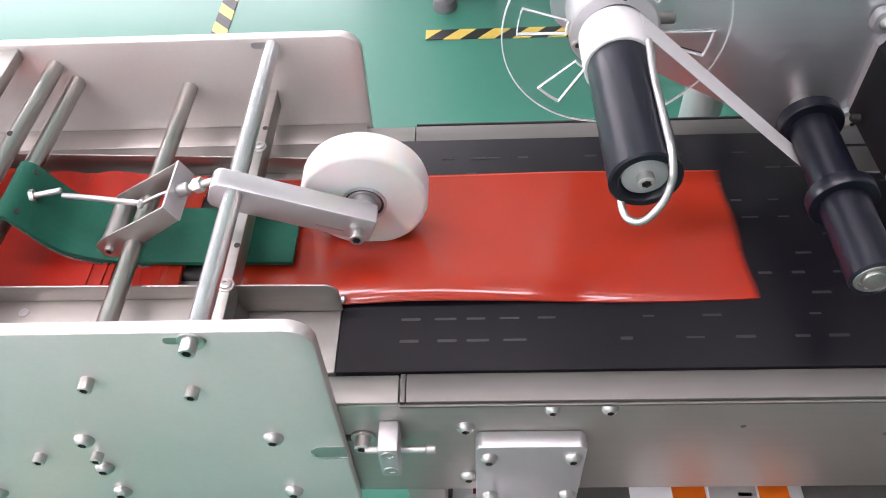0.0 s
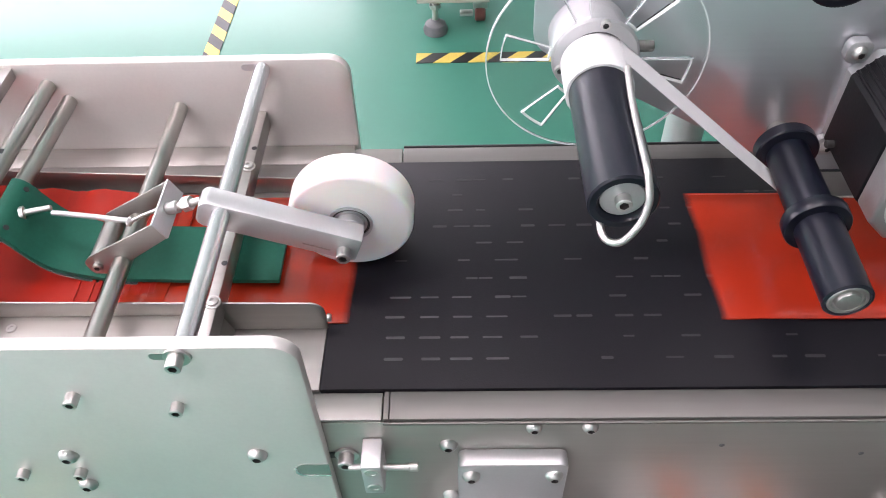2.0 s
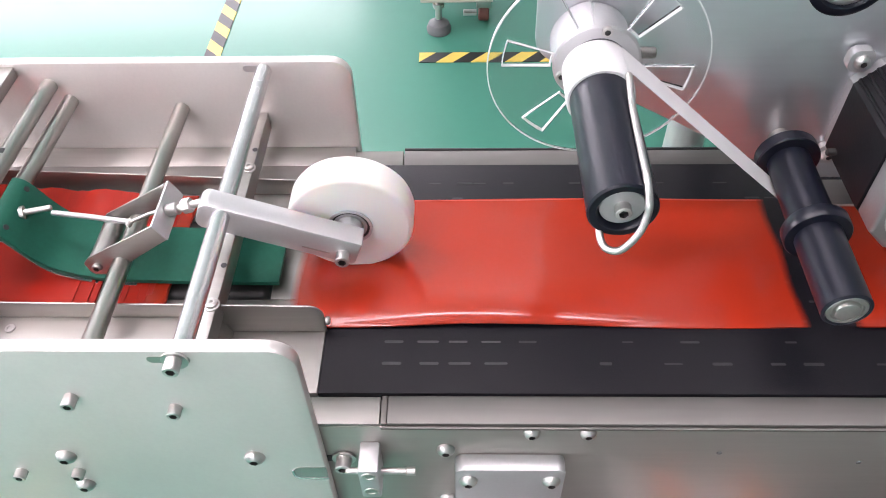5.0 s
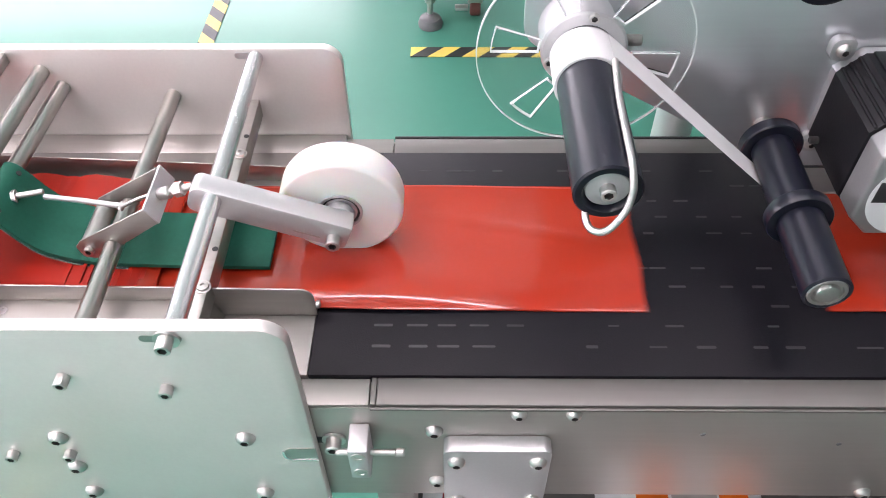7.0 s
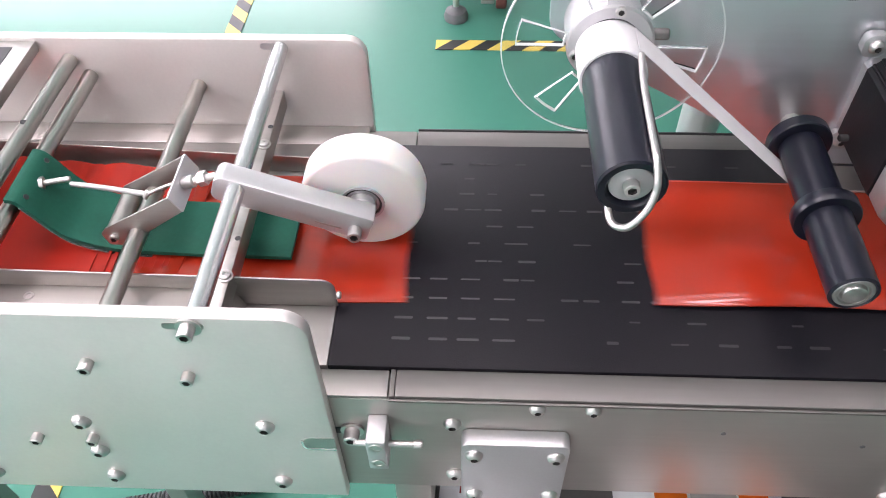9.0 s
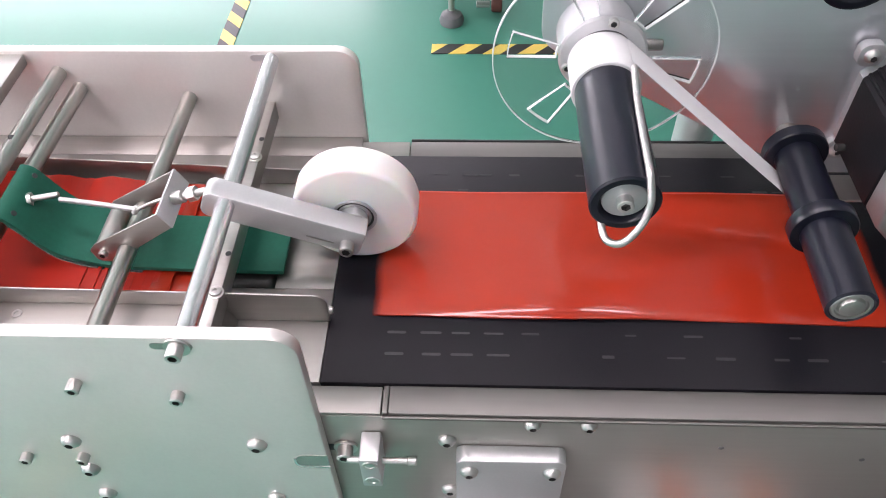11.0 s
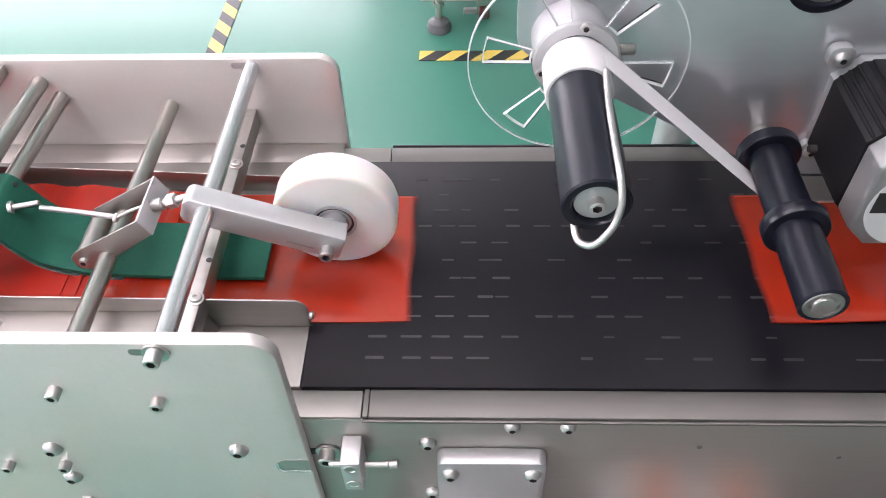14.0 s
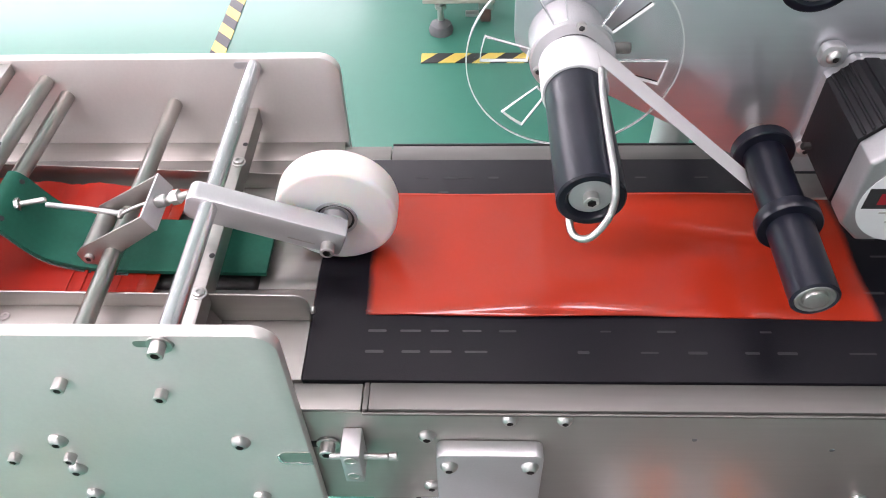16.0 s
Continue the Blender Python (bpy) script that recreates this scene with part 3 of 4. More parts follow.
# ---- lever bracket with its adjusting bolt and tie rod ----
def lever_bracket():
    g = group_thing("lever_bracket", (-0.2165, 0.425, 0.943), "bent sheet steel lever bracket on a cross rod", "bracket")
    hx, hz = -0.2345, 0.9415

    def cheek(y):
        pts = [(hx - 0.009, hz + 0.003), (hx - 0.004, hz + 0.009), (-0.184, 0.9825), (-0.1775, 0.969), (-0.206, 0.949), (hx + 0.004, hz - 0.009), (hx - 0.006, hz - 0.008)]
        part("cheek", prism(rounded(pts, [0.003, 0.003, 0.0008, 0.0008, 0.01, 0.004, 0.004]), y, y + 0.0016, 0.0003), SHEET, g)
    cheek(0.4025)
    cheek(0.4455)
    part("web", prism([(-0.1846, 0.9829), (-0.1832, 0.9833), (-0.1762, 0.9692), (-0.1778, 0.9687)], 0.4025, 0.4471, 0.0003), ALU, g)
    part("pivot_roller", rod((hx, 0.4042, hz), (hx, 0.4454, hz), 0.0075), SHEET, g)
    cap_screw(g, (hx, 0.4025, hz), r=0.0035, h=0.003)
    # bolt between the bracket and the arm
    p, q = Vector((-0.1815, 0.4235, 0.9760)), Vector((-0.1535, 0.4235, 0.9850))
    part("bolt", rod(p - (q - p) * 0.2, q, 0.0027), SCREW, g)
    part("nut", lathe(p + (q - p) * 0.50, q - p, [(0, 0), (0, 0.0046), (0.0062, 0.0046), (0.0062, 0)], 24, (1, 2)), SCREW, g)
    part("nut", lathe(p + (q - p) * 0.06, q - p, [(0, 0), (0, 0.0040), (0.0010, 0.0046), (0.0085, 0.0046), (0.0092, 0.0036), (0.0092, 0)], 24), SCREW, g)
    part("tie_rod", tube([(-0.2745, 0.4410, 0.9570), (-0.245, 0.4350, 0.9590), (-0.212, 0.4285, 0.960)], 0.0021), ALU, g, "thin bright tie rod")
    part("tie_wire", tube([(-0.213, 0.4275, 0.960), (-0.200, 0.428, 0.967), (-0.186, 0.4265, 0.974)], 0.0014), SCREW, g)
    part("tie_hook", rod((-0.2145, 0.4265, 0.9575), (-0.211, 0.4295, 0.963), 0.0022), SCREW, g)


lever_bracket()


# ---- green separator flap ----
def strip(profile, y0, y1, t, ny=6, bm=None):
    """A sheet that follows (x, z) rows, from y0 to y1, t thick."""
    b = bmesh.new()
    top, bot = [], []
    for i, (x, z) in enumerate(profile):
        p0, p1 = profile[max(i - 1, 0)], profile[min(i + 1, len(profile) - 1)]
        n = Vector((-(p1[1] - p0[1]), p1[0] - p0[0])).normalized()
        if n.y < 0:
            n = -n
        top.append([b.verts.new((x, y0 + (y1 - y0) * k / ny, z)) for k in range(ny + 1)])
        bot.append([b.verts.new((x - n.x * t, y0 + (y1 - y0) * k / ny, z - n.y * t)) for k in range(ny + 1)])
    m = len(profile)
    for i in range(m - 1):
        for k in range(ny):
            b.faces.new((top[i][k], top[i + 1][k], top[i + 1][k + 1], top[i][k + 1]))
            b.faces.new((bot[i][k], bot[i][k + 1], bot[i + 1][k + 1], bot[i + 1][k]))
        b.faces.new((top[i][0], bot[i][0], bot[i + 1][0], top[i + 1][0]))
        b.faces.new((top[i][ny], top[i + 1][ny], bot[i + 1][ny], bot[i][ny]))
    for k in range(ny):
        b.faces.new((top[0][k], top[0][k + 1], bot[0][k + 1], bot[0][k]))
        b.faces.new((top[m - 1][k], bot[m - 1][k], bot[m - 1][k + 1], top[m - 1][k + 1]))
    return merge(bm, b)


def smooth_rows(rows, n=48, wide=1.0):
    xs = [r[0] for r in rows]
    zs = [r[1] for r in rows]
    out = []
    for i in range(n + 1):
        x = xs[0] + (xs[-1] - xs[0]) * i / n
        out.append((x, sum(np.interp(x + d * wide, xs, zs) for d in (-0.012, -0.006, 0, 0.006, 0.012)) / 5))
    return out


def separator():
    g = group_thing("separator_flap", (-0.21, 0.44, 0.91), "dark green bent plastic flap pressing on the bags", "flap")
    prof = smooth_rows([(-0.3095, 0.9685), (-0.3010, 0.9680), (-0.2965, 0.9610), (-0.2925, 0.9510), (-0.2865, 0.9410), (-0.278, 0.9300), (-0.262, 0.9225), (-0.240, 0.9165), (-0.17, 0.9135), (-0.112, 0.9125)], 72, 0.4)
    part("flap", strip(prof, 0.412, 0.4665, 0.0036), GREEN, g)
    low = [(x, z - 0.0052) for x, z in prof[3:34]]
    part("backing_strip", strip(low, 0.4108, 0.46, 0.0006), CHROME, g, "thin bright steel backing strip")
    for x, y in ((-0.2985, 0.460), (-0.2985, 0.421)):
        z = float(np.interp(x, [p[0] for p in prof], [p[1] for p in prof]))
        part("screw", lathe((x, y, z), (0.75, 0, 0.6), [(0, 0), (0, 0.0022), (0.0006, 0.002), (0.0006, 0)], 16), PRINT, g)
    part("pin", rod((-0.2970, 0.4400, 0.9580), (-0.2765, 0.4455, 0.9580), 0.0023), SCREW, g)
    part("pin_head", lathe((-0.2965, 0.4400, 0.9580), (-1, -0.25, 0), [(-0.002, 0), (-0.002, 0.0045), (0.001, 0.0045), (0.001, 0)], 20, (1, 2)), SCREW, g)


separator()


# ---- bags ----
LEN, Y0, Y1 = 0.369, 0.3785, 0.5075


def bag_mesh(seed, lift, crease):
    """A flat film bag, leading edge at x = 0, its near edge a little raised."""
    r = random.Random(seed)
    nx, ny = 84, 34
    ph = [r.uniform(0, 6.28) for _ in range(6)]
    c1, c2 = r.uniform(0.58, 0.66), r.uniform(0.24, 0.30)

    def height(u, v):
        # u from 0 (leading) to 1 (trailing), v from 0 (near) to 1 (far)
        e = lift * math.exp(-((u - c1) / c2) ** 2) * (0.40 + 0.60 * (1 - math.exp(-v / 0.05))) * math.exp(-(v / 0.50) ** 2)
        e += 0.0014 * (1 - math.exp(-v / 0.035)) * math.exp(-(v / 0.2) ** 2) * (0.7 + 0.3 * math.sin(5 * u + ph[1]))
        e += 0.25 * lift * math.exp(-((u - 0.35) / 0.25) ** 2) * math.exp(-((1 - v) / 0.10) ** 2)
        w = 0.0006 * math.sin(7 * u + 3 * v + ph[0]) * math.sin(4 * v + ph[1]) + 0.0004 * math.sin(15 * u - 8 * v + ph[2])
        fold = crease * math.exp(-((v - 0.50 - 0.55 * u) / 0.022) ** 2) * math.exp(-((u - 0.24) / 0.2) ** 2)
        return max(0.0, e) + w * min(1, 6 * u, 6 * (1 - u)) * 0.8 + fold
    b = bmesh.new()
    top, bot = [], []
    for i in range(nx + 1):
        u = i / nx
        t_, b_ = [], []
        for k in range(ny + 1):
            v = (k / ny) ** 1.6
            edge = 0.0012 * math.sin(9 * u + ph[5]) * (1 if k in (0, ny) else 0)
            x = -u * LEN + (0.0009 * math.sin(11 * v + ph[3]) if i in (0, nx) else 0)
            y = Y0 - 0.443 + (Y1 - Y0) * v + edge
            z = height(u, v)
            t_.append(b.verts.new((x, y, z + 0.0012)))
            b_.append(b.verts.new((x, y, z)))
        top.append(t_)
        bot.append(b_)
    for i in range(nx):
        for k in range(ny):
            b.faces.new((top[i][k], top[i + 1][k], top[i + 1][k + 1], top[i][k + 1]))
            b.faces.new((bot[i][k], bot[i][k + 1], bot[i + 1][k + 1], bot[i + 1][k]))
        b.faces.new((top[i][0], bot[i][0], bot[i + 1][0], top[i + 1][0]))
        b.faces.new((top[i][ny], top[i + 1][ny], bot[i + 1][ny], bot[i][ny]))
    for k in range(ny):
        b.faces.new((top[0][k], top[0][k + 1], bot[0][k + 1], bot[0][k]))
        b.faces.new((top[nx][k], bot[nx][k], bot[nx][k + 1], top[nx][k + 1]))
    film = finish("red_bag", b, RED)
    # heat-sealed seam along the far edge
    seams = []
    for v0, v1, u0, u1 in ((0.988, 1.0, 0.0, 1.0),):
        sb = bmesh.new()
        nu, nv = (84, 1) if u1 - u0 > 0.5 else (1, 24)
        rows_ = []
        for i in range(nu + 1):
            u = u0 + (u1 - u0) * i / nu
            rows_.append([sb.verts.new((-u * LEN, Y0 - 0.443 + (Y1 - Y0) * (v0 + (v1 - v0) * k / nv), height(u, v0 + (v1 - v0) * k / nv) + 0.0016)) for k in range(nv + 1)])
        for i in range(nu):
            for k in range(nv):
                sb.faces.new((rows_[i][k], rows_[i + 1][k], rows_[i + 1][k + 1], rows_[i][k + 1]))
        seam = finish("seam", sb, SEAM)
        seam.parent = film
        seams.append(seam)
    return film


BAG_KINDS = [bag_mesh(s, l, c) for s, l, c in ((1, 0.0085, 0.0), (2, 0.0060, 0.0016), (3, 0.0095, 0.0009), (4, 0.007, 0.0016))]
SPEED, WAIT_X, END_X = 0.44, -0.195, 1.52
# places of each bag's leading edge, seconds and metres
RUNS = [
    [(0.0, 0.218), (0.5, 0.447)],
    [(0.6, -0.029), (1.0, 0.127), (1.5, 0.343), (2.0, 0.580)],
    [(2.0, -0.060), (2.5, 0.132), (3.0, 0.353), (3.5, 0.585)],
    [(3.5, 0.019)],
    [(5.8, 0.624)],
    [(6.0, 0.204), (6.5, 0.434), (7.0, 0.668)],
    [(6.5, -0.026), (7.0, 0.168), (7.5, 0.397), (8.0, 0.630)],
    [(7.6, -0.067), (8.0, 0.087), (8.5, 0.307)],
    [(9.1, 0.019)],
    [(11.0, 0.329), (11.5, 0.561)],
    [(11.5, 0.067), (12.0, 0.273), (12.5, 0.506)],
    [(12.5, -0.020), (13.0, 0.171), (13.5, 0.398), (14.0, 0.629)],
    [(14.0, -0.003), (14.5, 0.192), (15.0, 0.419), (15.5, 0.658)],
    [(15.5, 0.120), (16.0, 0.338)],
    [(17.0, 0.100)],
]
# small turns of single bags on the belt, degrees
YAW = {6: -0.3, 13: -0.4, 7: -0.8, 9: -0.3, 10: -0.8, 11: -0.3}
BAGS = []
for i_ in range(len(RUNS)):
    ob_ = BAG_KINDS[i_] if i_ < len(BAG_KINDS) else copy_thing(BAG_KINDS[i_ % len(BAG_KINDS)], Matrix())
    tagged(ob_, "flat glossy red plastic film bag lying on the belt", "bag", "red bags")
    BAGS.append(ob_)


def bag_rows(k, run):
    wait_z, run_z, end_z = 0.9040 + 0.00025 * k, 0.9018, 0.9018 + 0.0011 * k
    (ta, xa), (tb, xb) = run[0], run[-1]
    pts = []
    t0 = ta - (xa - WAIT_X) / SPEED
    if t0 > 0.1:
        pts += [(0.0, WAIT_X, wait_z), (t0 - 0.06, WAIT_X, wait_z)]
        mid = ta - (xa + 0.10) / SPEED
        if mid < ta - 0.1:
            pts.append((mid, -0.10, run_z))
    pts += [(t, x, run_z) for t, x in run]
    te = tb + (END_X - xb) / SPEED
    pts.append((te - 0.25, END_X - 0.25 * SPEED, run_z + (end_z - run_z)))
    pts += [(te, END_X, end_z)]
    if te < 15.9:
        pts.append((16.0, END_X, end_z))
    inside = [p for p in pts if p[0] <= 16.0]
    after = [p for p in pts if p[0] > 16.0]
    if after and inside[-1][0] < 16.0:
        a, c = inside[-1], after[0]
        f = (16.0 - a[0]) / (c[0] - a[0])
        inside.append((16.0, a[1] + (c[1] - a[1]) * f, a[2] + (c[2] - a[2]) * f))
    rows = []
    for a, c in zip(inside, inside[1:]):
        n = max(1, round((c[0] - a[0]) / 0.25)) if abs(c[1] - a[1]) > 0.01 else 1
        rows += [tuple(p + (q - p) * j / n for p, q in zip(a, c)) for j in range(n)]
    rows.append(inside[-1])
    yaw = YAW.get(k, 0.0)
    return [(t, pose(x, 0.443 + (0.5 * LEN) * math.sin(radians(yaw)), z, 0, 0, yaw)) for t, x, z in rows]


def bag_stack():
    g = group_thing("bag_stack", (-0.42, 0.443, 0.905), "pile of red plastic bags waiting in the feeder", "bag pile")
    r = random.Random(9)
    for i in range(9):
        lead = -0.205 - 0.0065 * i + r.uniform(-0.003, 0.003)
        rows = []
        for j in range(41):
            x = -0.62 + (lead + 0.62) * j / 40
            s = max(0.0, -0.262 - x)
            rows.append((x, 0.9088 + 0.00075 * i + 0.65 * s ** 1.8 + 0.0006 * math.sin(50 * x + i)))
        bm = strip(rows, 0.380 + r.uniform(0, 0.002), 0.505 + r.uniform(-0.002, 0.002), 0.0006, 18)
        for v in bm.verts:
            f = (v.co.y - 0.443) / 0.0625
            v.co.z += 0.0026 * max(0, f - 0.2) * math.sin(v.co.x * 160 + i * 0.9) + (0.004 * max(0.0, f - 0.4) * (v.co.x > -0.33))
        part("bag", bm, PILE, g)


bag_stack()


# ---- labelling head ----
def labelling_head():
    g = group_thing("labelling_head", (0.35, 0.5, ZB), "stainless back panel of the labelling head on a post", "labelling head")
    out = rounded([(0.070, 1.35), (0.074, 1.0510), (0.278, 0.9405), (0.75, 0.9405), (0.75, 1.35)], [0.0, 0.02, 0.012, 0.0, 0.0])
    sheet = prism(out, 0.494, 0.500, 0.0008)
    for v in sheet.verts:
        v.co.y += 0.052 * (v.co.z - 0.9405)  # leans back three degrees
    part("back_panel", sheet, PANEL, g, "large brushed stainless back panel")
    part("rear_box", box(0.12, 0.74, 0.525, 0.70, 1.06, 1.34, 0.003), STEEL, g)
    part("post", rod((0.247, 0.650, 0.0), (0.247, 0.650, 1.06), 0.0192), ALU, g, "round stainless post")
    part("inspection_ring", lathe((0.2675, 0.5023, 1.1045), (0, -1, 0), [(0, 0.019), (0, 0.0265), (0.004, 0.0265), (0.005, 0.0245), (0.005, 0.021), (0.003, 0.019)], 44), BLACK, g, "black ring round a window")
    part("ring_window", lathe((0.2675, 0.5023, 1.1045), (0, -1, 0), [(0, 0), (0, 0.019), (0.001, 0.0185), (0.001, 0)], 32), ALU, g)
    part("peel_plate", box(0.266, 0.60, 0.466, 0.4935, 0.9365, 0.9390, 0.0006), STEEL, g, "narrow stainless peel plate above the belt")


labelling_head()


def label_reel():
    AX, AZ = 0.1092, 1.063
    g = group_thing("label_reel", (AX, 0.41, AZ), "label reel with black mandrel and clear disc", "label reel")
    man = part("mandrel", lathe((AX, 0.336, AZ), (0, 1, 0), [(0.006, 0), (0.006, 0.0125), (0.001, 0.0135), (0.0, 0.0145), (0.0, 0.0180), (0.0012, 0.0191), (0.115, 0.0191), (0.115, 0)], 56), BLACK, g, "black anodised mandrel")
    part("washer", lathe((AX, 0.342, AZ), (0, -1, 0), [(0, 0), (0, 0.0122), (0.0024, 0.0122), (0.0028, 0.0118), (0.0028, 0)], 36), ALU, man)
    cap_screw(man, (AX, 0.3392, AZ), r=0.0045, h=0.0055)
    part("label_roll", lathe((AX, 0.4320, AZ), (0, 1, 0), [(0.0, 0.0188), (0.0, 0.0206), (0.0006, 0.0211), (0.0318, 0.0211), (0.0320, 0.0192)], 56), LABEL, g, "wound white label backing paper")
    col = part("collar", lathe((AX + 0.0008, 0.4642, AZ + 0.003), (0, 1, 0), [(0.0, 0.0190), (0.0, 0.0265), (0.0012, 0.028), (0.0018, 0.028), (0.0018, 0.0195)], 56), ALU, g, "aluminium collar")
    for a in (82, 202, 322):
        cap_screw(col, (AX + 0.0008 + 0.0236 * math.cos(radians(a)), 0.4644, AZ + 0.004 + 0.0236 * math.sin(radians(a))), r=0.0034, h=0.003)
    part("hub", lathe((AX, 0.4715, AZ), (0, 1, 0), [(0, 0), (0, 0.024), (0.010, 0.026), (0.0290, 0.026), (0.0290, 0)], 48), ALU, g)
    part("set_screw", rod((AX + 0.022, 0.480, AZ + 0.002), (AX + 0.0405, 0.480, AZ + 0.002), 0.0038), RAIL, g)
    # disc with six cut-outs
    AX += 0.002
    R, r0, r1, half = 0.0706, 0.030, 0.0615, 9.0
    bm = bmesh.new()
    y0, y1 = 0.4662, 0.4702
    N = 144
    angs = [360.0 * k / N for k in range(N)]
    centres = [(50.5 + 60 * k) % 360 for k in range(6)]

    def in_slot(a):
        return any(abs((a - c + 180) % 360 - 180) < half for c in centres)
    radii = [0.0195, r0, r1, R]
    grid = {}
    for yi, y in enumerate((y0, y1)):
        for ri, rr in enumerate(radii):
            for k, a in enumerate(angs):
                grid[yi, ri, k] = bm.verts.new((AX + rr * math.cos(radians(a)), y, AZ + rr * math.sin(radians(a))))
    solid = {}
    for ri in range(3):
        for k in range(N):
            solid[ri, k] = not (ri == 1 and in_slot(angs[k] + 180.0 / N))
    for ri in range(3):
        for k in range(N):
            k2 = (k + 1) % N
            if solid[ri, k]:
                for yi in (0, 1):
                    bm.faces.new((grid[yi, ri, k], grid[yi, ri, k2], grid[yi, ri + 1, k2], grid[yi, ri + 1, k]))
                if not solid[ri, (k + 1) % N]:
                    bm.faces.new((grid[0, ri, k2], grid[1, ri, k2], grid[1, ri + 1, k2], grid[0, ri + 1, k2]))
                if not solid[ri, (k - 1) % N]:
                    bm.faces.new((grid[0, ri, k], grid[1, ri, k], grid[1, ri + 1, k], grid[0, ri + 1, k]))
                if ri == 2 or not solid[ri + 1, k]:
                    bm.faces.new((grid[0, ri + 1, k], grid[1, ri + 1, k], grid[1, ri + 1, k2], grid[0, ri + 1, k2]))
                if ri == 0 or not solid[ri - 1, k]:
                    bm.faces.new((grid[0, ri, k], grid[1, ri, k], grid[1, ri, k2], grid[0, ri, k2]))
    disc = part("disc", bm, ACRYL, g, "clear acrylic disc with six cut-outs", smooth=False)
    disc.visible_shadow = False
    # frosted saw-cut edges of the disc and its cut-outs
    rim = lathe((AX, y0 - 0.0001, AZ), (0, 1, 0), [(0, R - 0.0006), (0, R + 0.0002), (0.0022, R + 0.0002), (0.0022, R - 0.0004)], 96)
    part("disc_edge", rim, EDGE, disc, "frosted edge")
    for c in centres:
        b = bmesh.new()
        pts = [(r0, -half), (r1, -half)] + [(r1, -half + 2 * half * j / 6) for j in range(1, 7)] + [(r0, half)] + [(r0, half - 2 * half * j / 4) for j in range(1, 4)]
        w = [(AX + q * math.cos(radians(c + a)), AZ + q * math.sin(radians(c + a))) for q, a in pts]
        mx, mz = sum(p[0] for p in w) / len(w), sum(p[1] for p in w) / len(w)
        inner = [(x + (mx - x) * 0.055, z + (mz - z) * 0.055) for x, z in w]
        n = len(w)
        A = [[b.verts.new((p[0], y, p[1])) for p in row] for row in (w, inner) for y in (y0 - 0.0001, y0 + 0.0026)]
        for i in range(n):
            j = (i + 1) % n
            b.faces.new((A[0][i], A[0][j], A[2][j], A[2][i]))
            b.faces.new((A[1][i], A[1][j], A[3][j], A[3][i]))
            b.faces.new((A[2][i], A[2][j], A[3][j], A[3][i]))
            b.faces.new((A[0][i], A[0][j], A[1][j], A[1][i]))
        part("cutout_edge", b, EDGE, disc)
    part("wire_clip", tube([(0.1222, 0.428, 1.0838), (0.1206, 0.4, 1.0815), (0.1195, 0.362, 1.0820), (0.1192, 0.341, 1.0818), (0.1200, 0.3315, 1.0745), (0.1197, 0.3285, 1.0675), (0.1166, 0.325, 1.0582), (0.1088, 0.3225, 1.0482), (0.1021, 0.326, 1.0447), (0.0991, 0.333, 1.0455), (0.0991, 0.345, 1.05)], 0.0021), SCREW, g, "bent steel wire clip")


label_reel()


def guide_roller():
    AX, AZ = 0.2550, 0.9805
    axis = (0.02, 1, 0)
    g = group_thing("guide_roller", (AX, 0.4, AZ), "black flanged guide roller on the labelling head", "guide roller")
    prof = [(0.001, 0.0122), (0.0, 0.0132), (0.0012, 0.0150), (0.0605, 0.0153), (0.061, 0.0208), (0.062, 0.0215), (0.070, 0.0215), (0.071, 0.0208), (0.0715, 0.0152), (0.1335, 0.0148), (0.134, 0.0210), (0.135, 0.0218), (0.143, 0.0218), (0.144, 0.0205), (0.144, 0.0)]
    part("body", lathe((AX, 0.333, AZ), axis, prof, 56), BLACK, g)
    part("bearing", lathe((AX, 0.333, AZ), axis, [(0.001, 0.0123), (0.0004, 0.0116), (0.0004, 0.0098), (0.002, 0.0092), (0.002, 0.008), (-0.0006, 0.0072), (-0.001, 0.006), (-0.001, 0)], 40), SCREW, g, "steel end cap")
    part("shaft", rod((AX + 0.003, 0.476, AZ), (AX + 0.003, 0.4965, AZ), 0.0075), STEEL, g)


guide_roller()

# label web from the reel to the roller
bm_ = strip([(0.1238 + 0.1232 * k / 12, 1.0791 - 0.1096 * k / 12) for k in range(13)], 0.4398, 0.4638, 0.0003, 2)
thing("label_web", bm_, LABEL, "taut white label backing strip", "label strip")


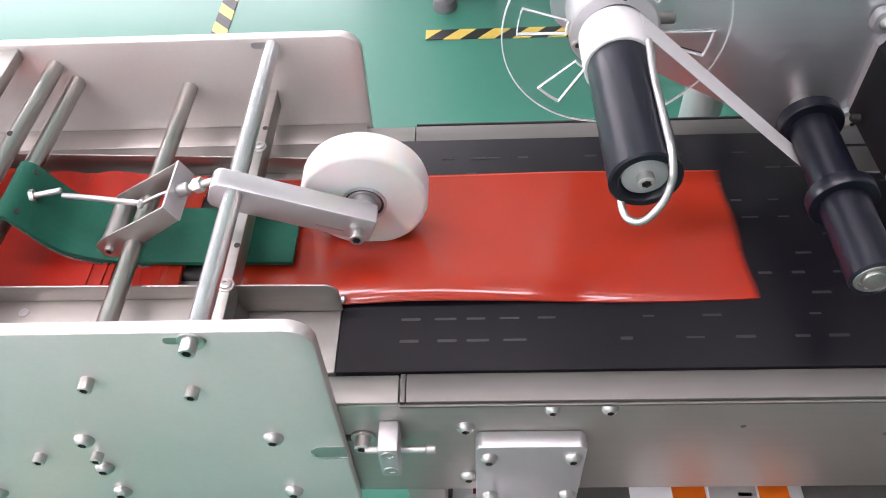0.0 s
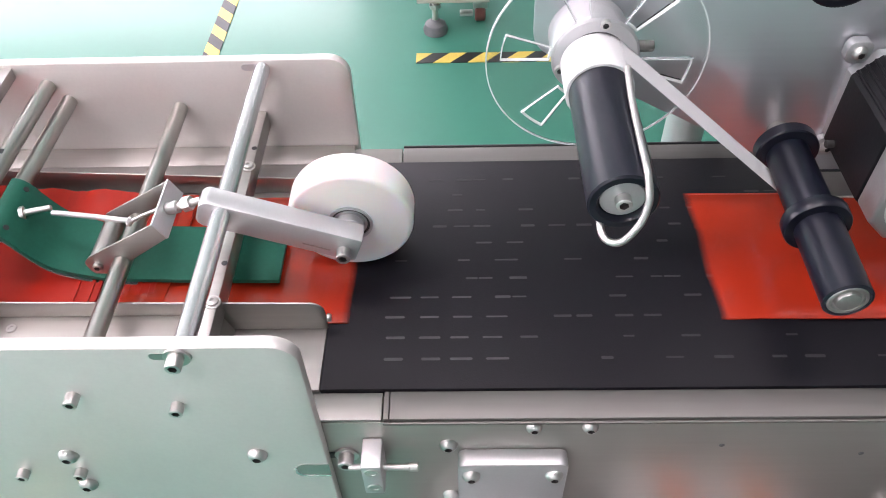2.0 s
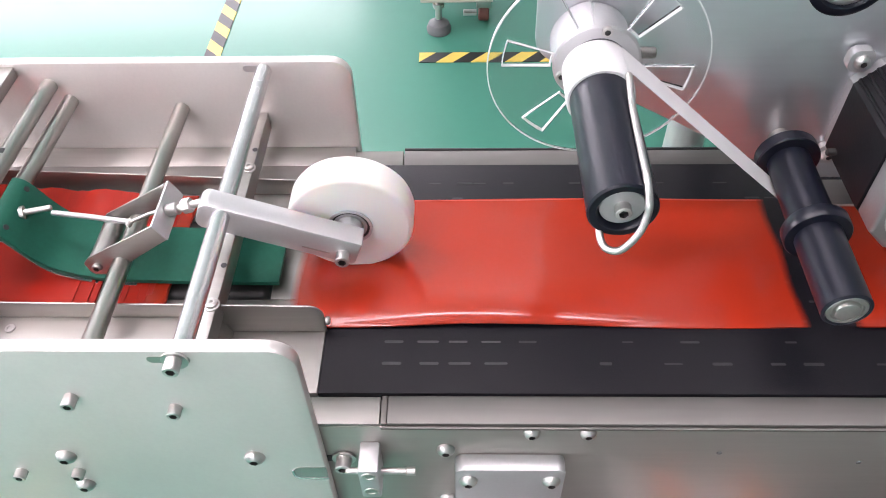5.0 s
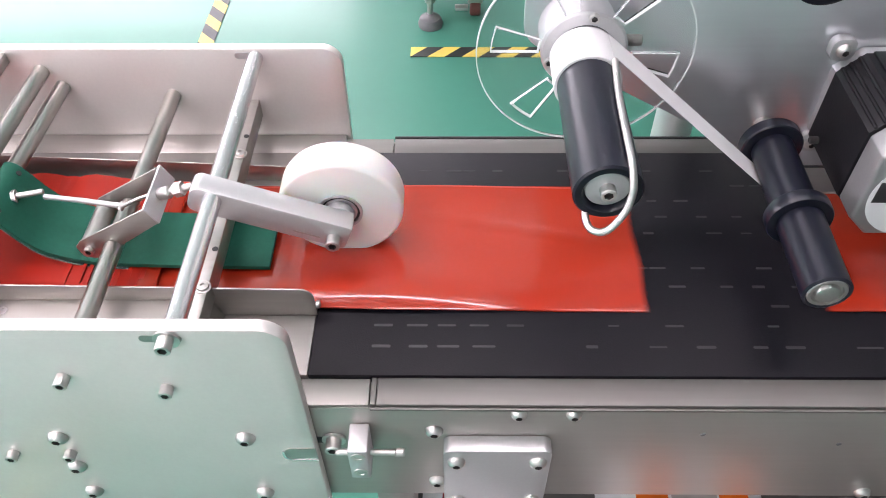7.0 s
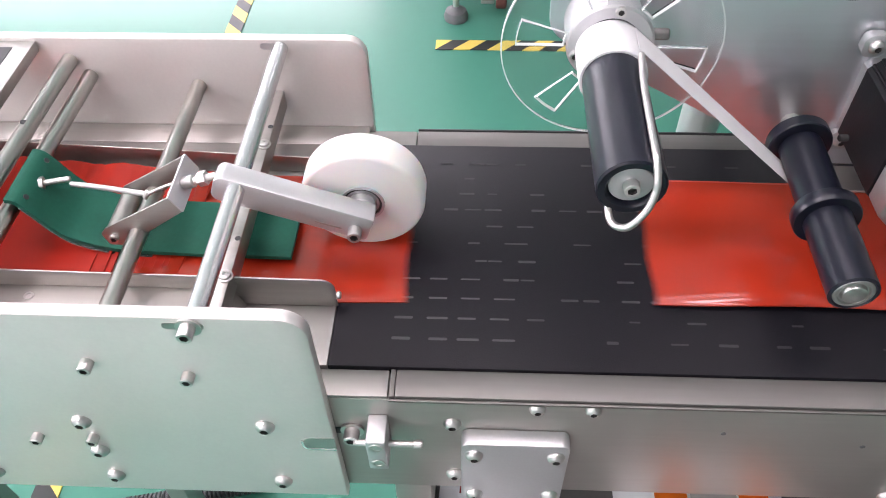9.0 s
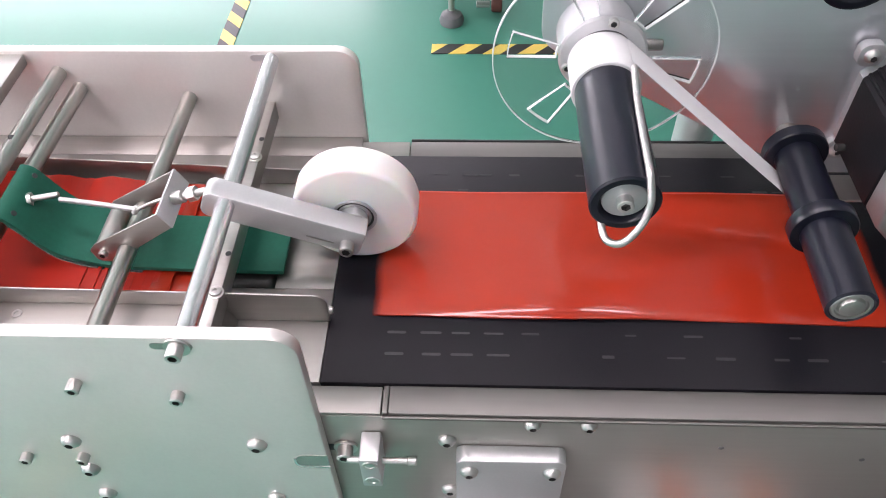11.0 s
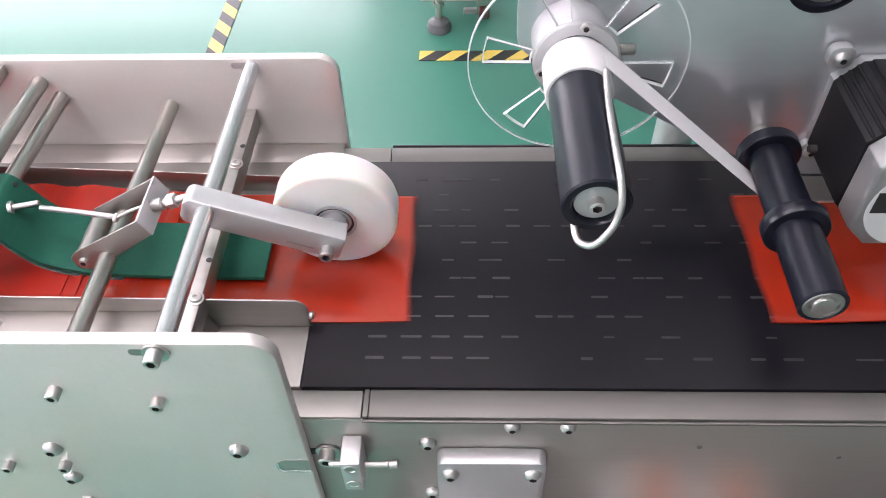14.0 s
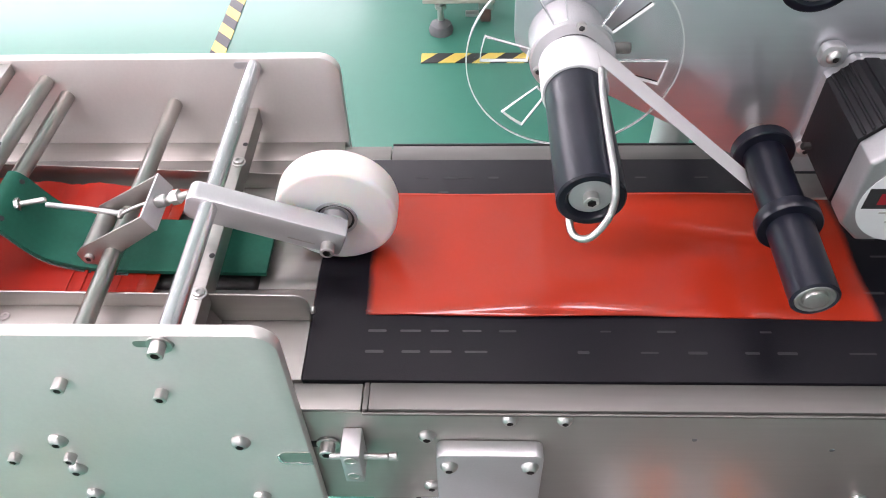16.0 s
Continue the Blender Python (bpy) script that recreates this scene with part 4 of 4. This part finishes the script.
def stepper_motor():
    CX, CZ, H, C = 0.3345, 1.0045, 0.043, 0.0155
    g = group_thing("stepper_motor", (CX, 0.45, CZ), "black stepper motor with a silver end cap", "motor")

    def octagon(h, c):
        return [(CX - h + c, CZ + h), (CX + h - c, CZ + h), (CX + h, CZ + h - c), (CX + h, CZ - h + c), (CX + h - c, CZ - h), (CX - h + c, CZ - h), (CX - h, CZ - h + c), (CX - h, CZ + h - c)]
    part("body", prism(octagon(H, C), 0.4235, 0.4895, 0.0008), CASTING, g, "black laminated motor body")
    for s in (-1, 1):
        for q in (-1, 1):
            part("rib", box(CX + s * 0.018 - 0.005, CX + s * 0.018 + 0.005, 0.4235, 0.4895, CZ + q * H - 0.0015, CZ + q * H + 0.0015, 0.0008), CASTING, g)
    # shallow ribs along the chamfered corners
    for s in (-1, 1):
        for f in (0.22, 0.5, 0.78):
            x, z = CX + s * (H - C * f), CZ + H - C * (1 - f)
            part("rib", rod((x, 0.4238, z), (x, 0.4893, z), 0.0013), CASTING, g)
    cap = part("end_cap", prism(rounded(octagon(H - 0.0005, C), 0.003, 3), 0.400, 0.4230, 0.003, 3), CAST, g, "cast silver end cap")
    fl = part("flange", prism(octagon(H - 0.001, C), 0.4897, 0.4985, 0.0005), ALU, g, "silver mounting flange")
    for s in (-1, 1):
        for q in (-1, 1):
            x, z = CX + s * (0.0430 if q > 0 else 0.0375), CZ + q * (0.0440 if q > 0 else 0.0375)
            part("lug", prism(rounded([(x - 0.0085, z - 0.0085), (x + 0.0085, z - 0.0085), (x + 0.0085, z + 0.0085), (x - 0.0085, z + 0.0085)], 0.0062), 0.4905, 0.4984, 0.0008), ALU, fl)
            button_screw(fl, (x, 0.4905, z), r=0.0052)
    lab = part("label", lathe((CX - 0.002, 0.3998, CZ - 0.0055), (0, -1, 0), [(0, 0), (0, 0.0362), (0.0003, 0.0362), (0.0003, 0)], 48), LABEL, cap, "round white type label")
    yy = 0.3994
    part("printed_box", box(CX - 0.0350, CX + 0.0310, yy - 0.0002, yy + 0.0001, CZ - 0.0110, CZ + 0.0067, 0), PRINT, cap)
    for k in range(4):
        part("printed_bar", box(CX - 0.0265 + k * 0.0140, CX - 0.0145 + k * 0.0140, yy - 0.0005, yy - 0.0003, CZ - 0.0070, CZ + 0.0025, 0), REDPRINT, cap)
    for k, (w, z) in enumerate(((0.044, -0.0150), (0.030, -0.0195), (0.030, -0.0235), (0.018, -0.031))):
        part("printed_bar", box(CX - w / 2, CX + w / 2, yy - 0.0002, yy + 0.0001, CZ + z - 0.0008, CZ + z + 0.0008, 0), GREYPRINT, cap)
    part("cable_pin", rod((CX - H - 0.006, 0.474, CZ - 0.021), (CX - H + 0.002, 0.474, CZ - 0.021), 0.0028), RUBBER, g)


stepper_motor()


# ---- shelf below the conveyor, with printed sheets ----
# its front part is added, out of view, so the side panel reflects dark grey
thing("shelf", box(-0.036, 1.5, -0.12, 0.54, 0.672, 0.680, 0.001), SHELF, "dark grey sheet metal shelf below the conveyor", "shelf")
def leaflet(x0, x1, y0, y1, z, blocks, turn, label):
    g = group_thing("leaflet", ((x0 + x1) / 2, (y0 + y1) / 2, z), label, "leaflet", "printed leaflets")
    cx, cy = (x0 + x1) / 2, (y0 + y1) / 2
    part("sheet", box(x0, x1, y0, y1, z, z + 0.0012, 0.0002), PAPER, g)
    for a, b, c, d, m in blocks:
        part("print", box(x0 + a, x0 + b, y0 + c, y0 + d, z + 0.0012, z + 0.0015, 0), m, g, smooth=False)
    g.rotation_euler = (0, 0, radians(turn))


leaflet(0.155, 0.305, 0.22, 0.42, 0.680, [(0.037, 0.066, 0.0, 0.2, ORANGE), (0.112, 0.138, 0.0, 0.2, ORANGE), (0.069, 0.110, 0.05, 0.125, GREYPRINT), (0.078, 0.083, 0.1, 0.104, PRINT), (0.094, 0.106, 0.108, 0.1115, PRINT), (0.025, 0.0285, 0.080, 0.0835, PRINT), (0.025, 0.0285, 0.086, 0.0895, PRINT), (0.025, 0.0285, 0.092, 0.0955, PRINT)], 0, "white and orange printed leaflet lying on the shelf")
leaflet(-0.002, 0.10, 0.24, 0.40, 0.680, [(0.018, 0.028, 0.09, 0.15, REDPRINT), (0.05, 0.09, 0.02, 0.03, PRINT)], -4, "white leaflet with red print lying on the shelf")


# ---- what moves ----
def motions():
    for k, run in enumerate(RUNS):
        walk(BAGS[k], bag_rows(k, run))
    # the press roller turns with the bags
    at = wheel.location.copy()
    walk(wheel, [(0.1 * k, Matrix.Translation(at) @ pose(0, 0, 0, 0, 0.1 * k * math.degrees(SPEED / 0.0458), 0)) for k in range(161)])


motions()
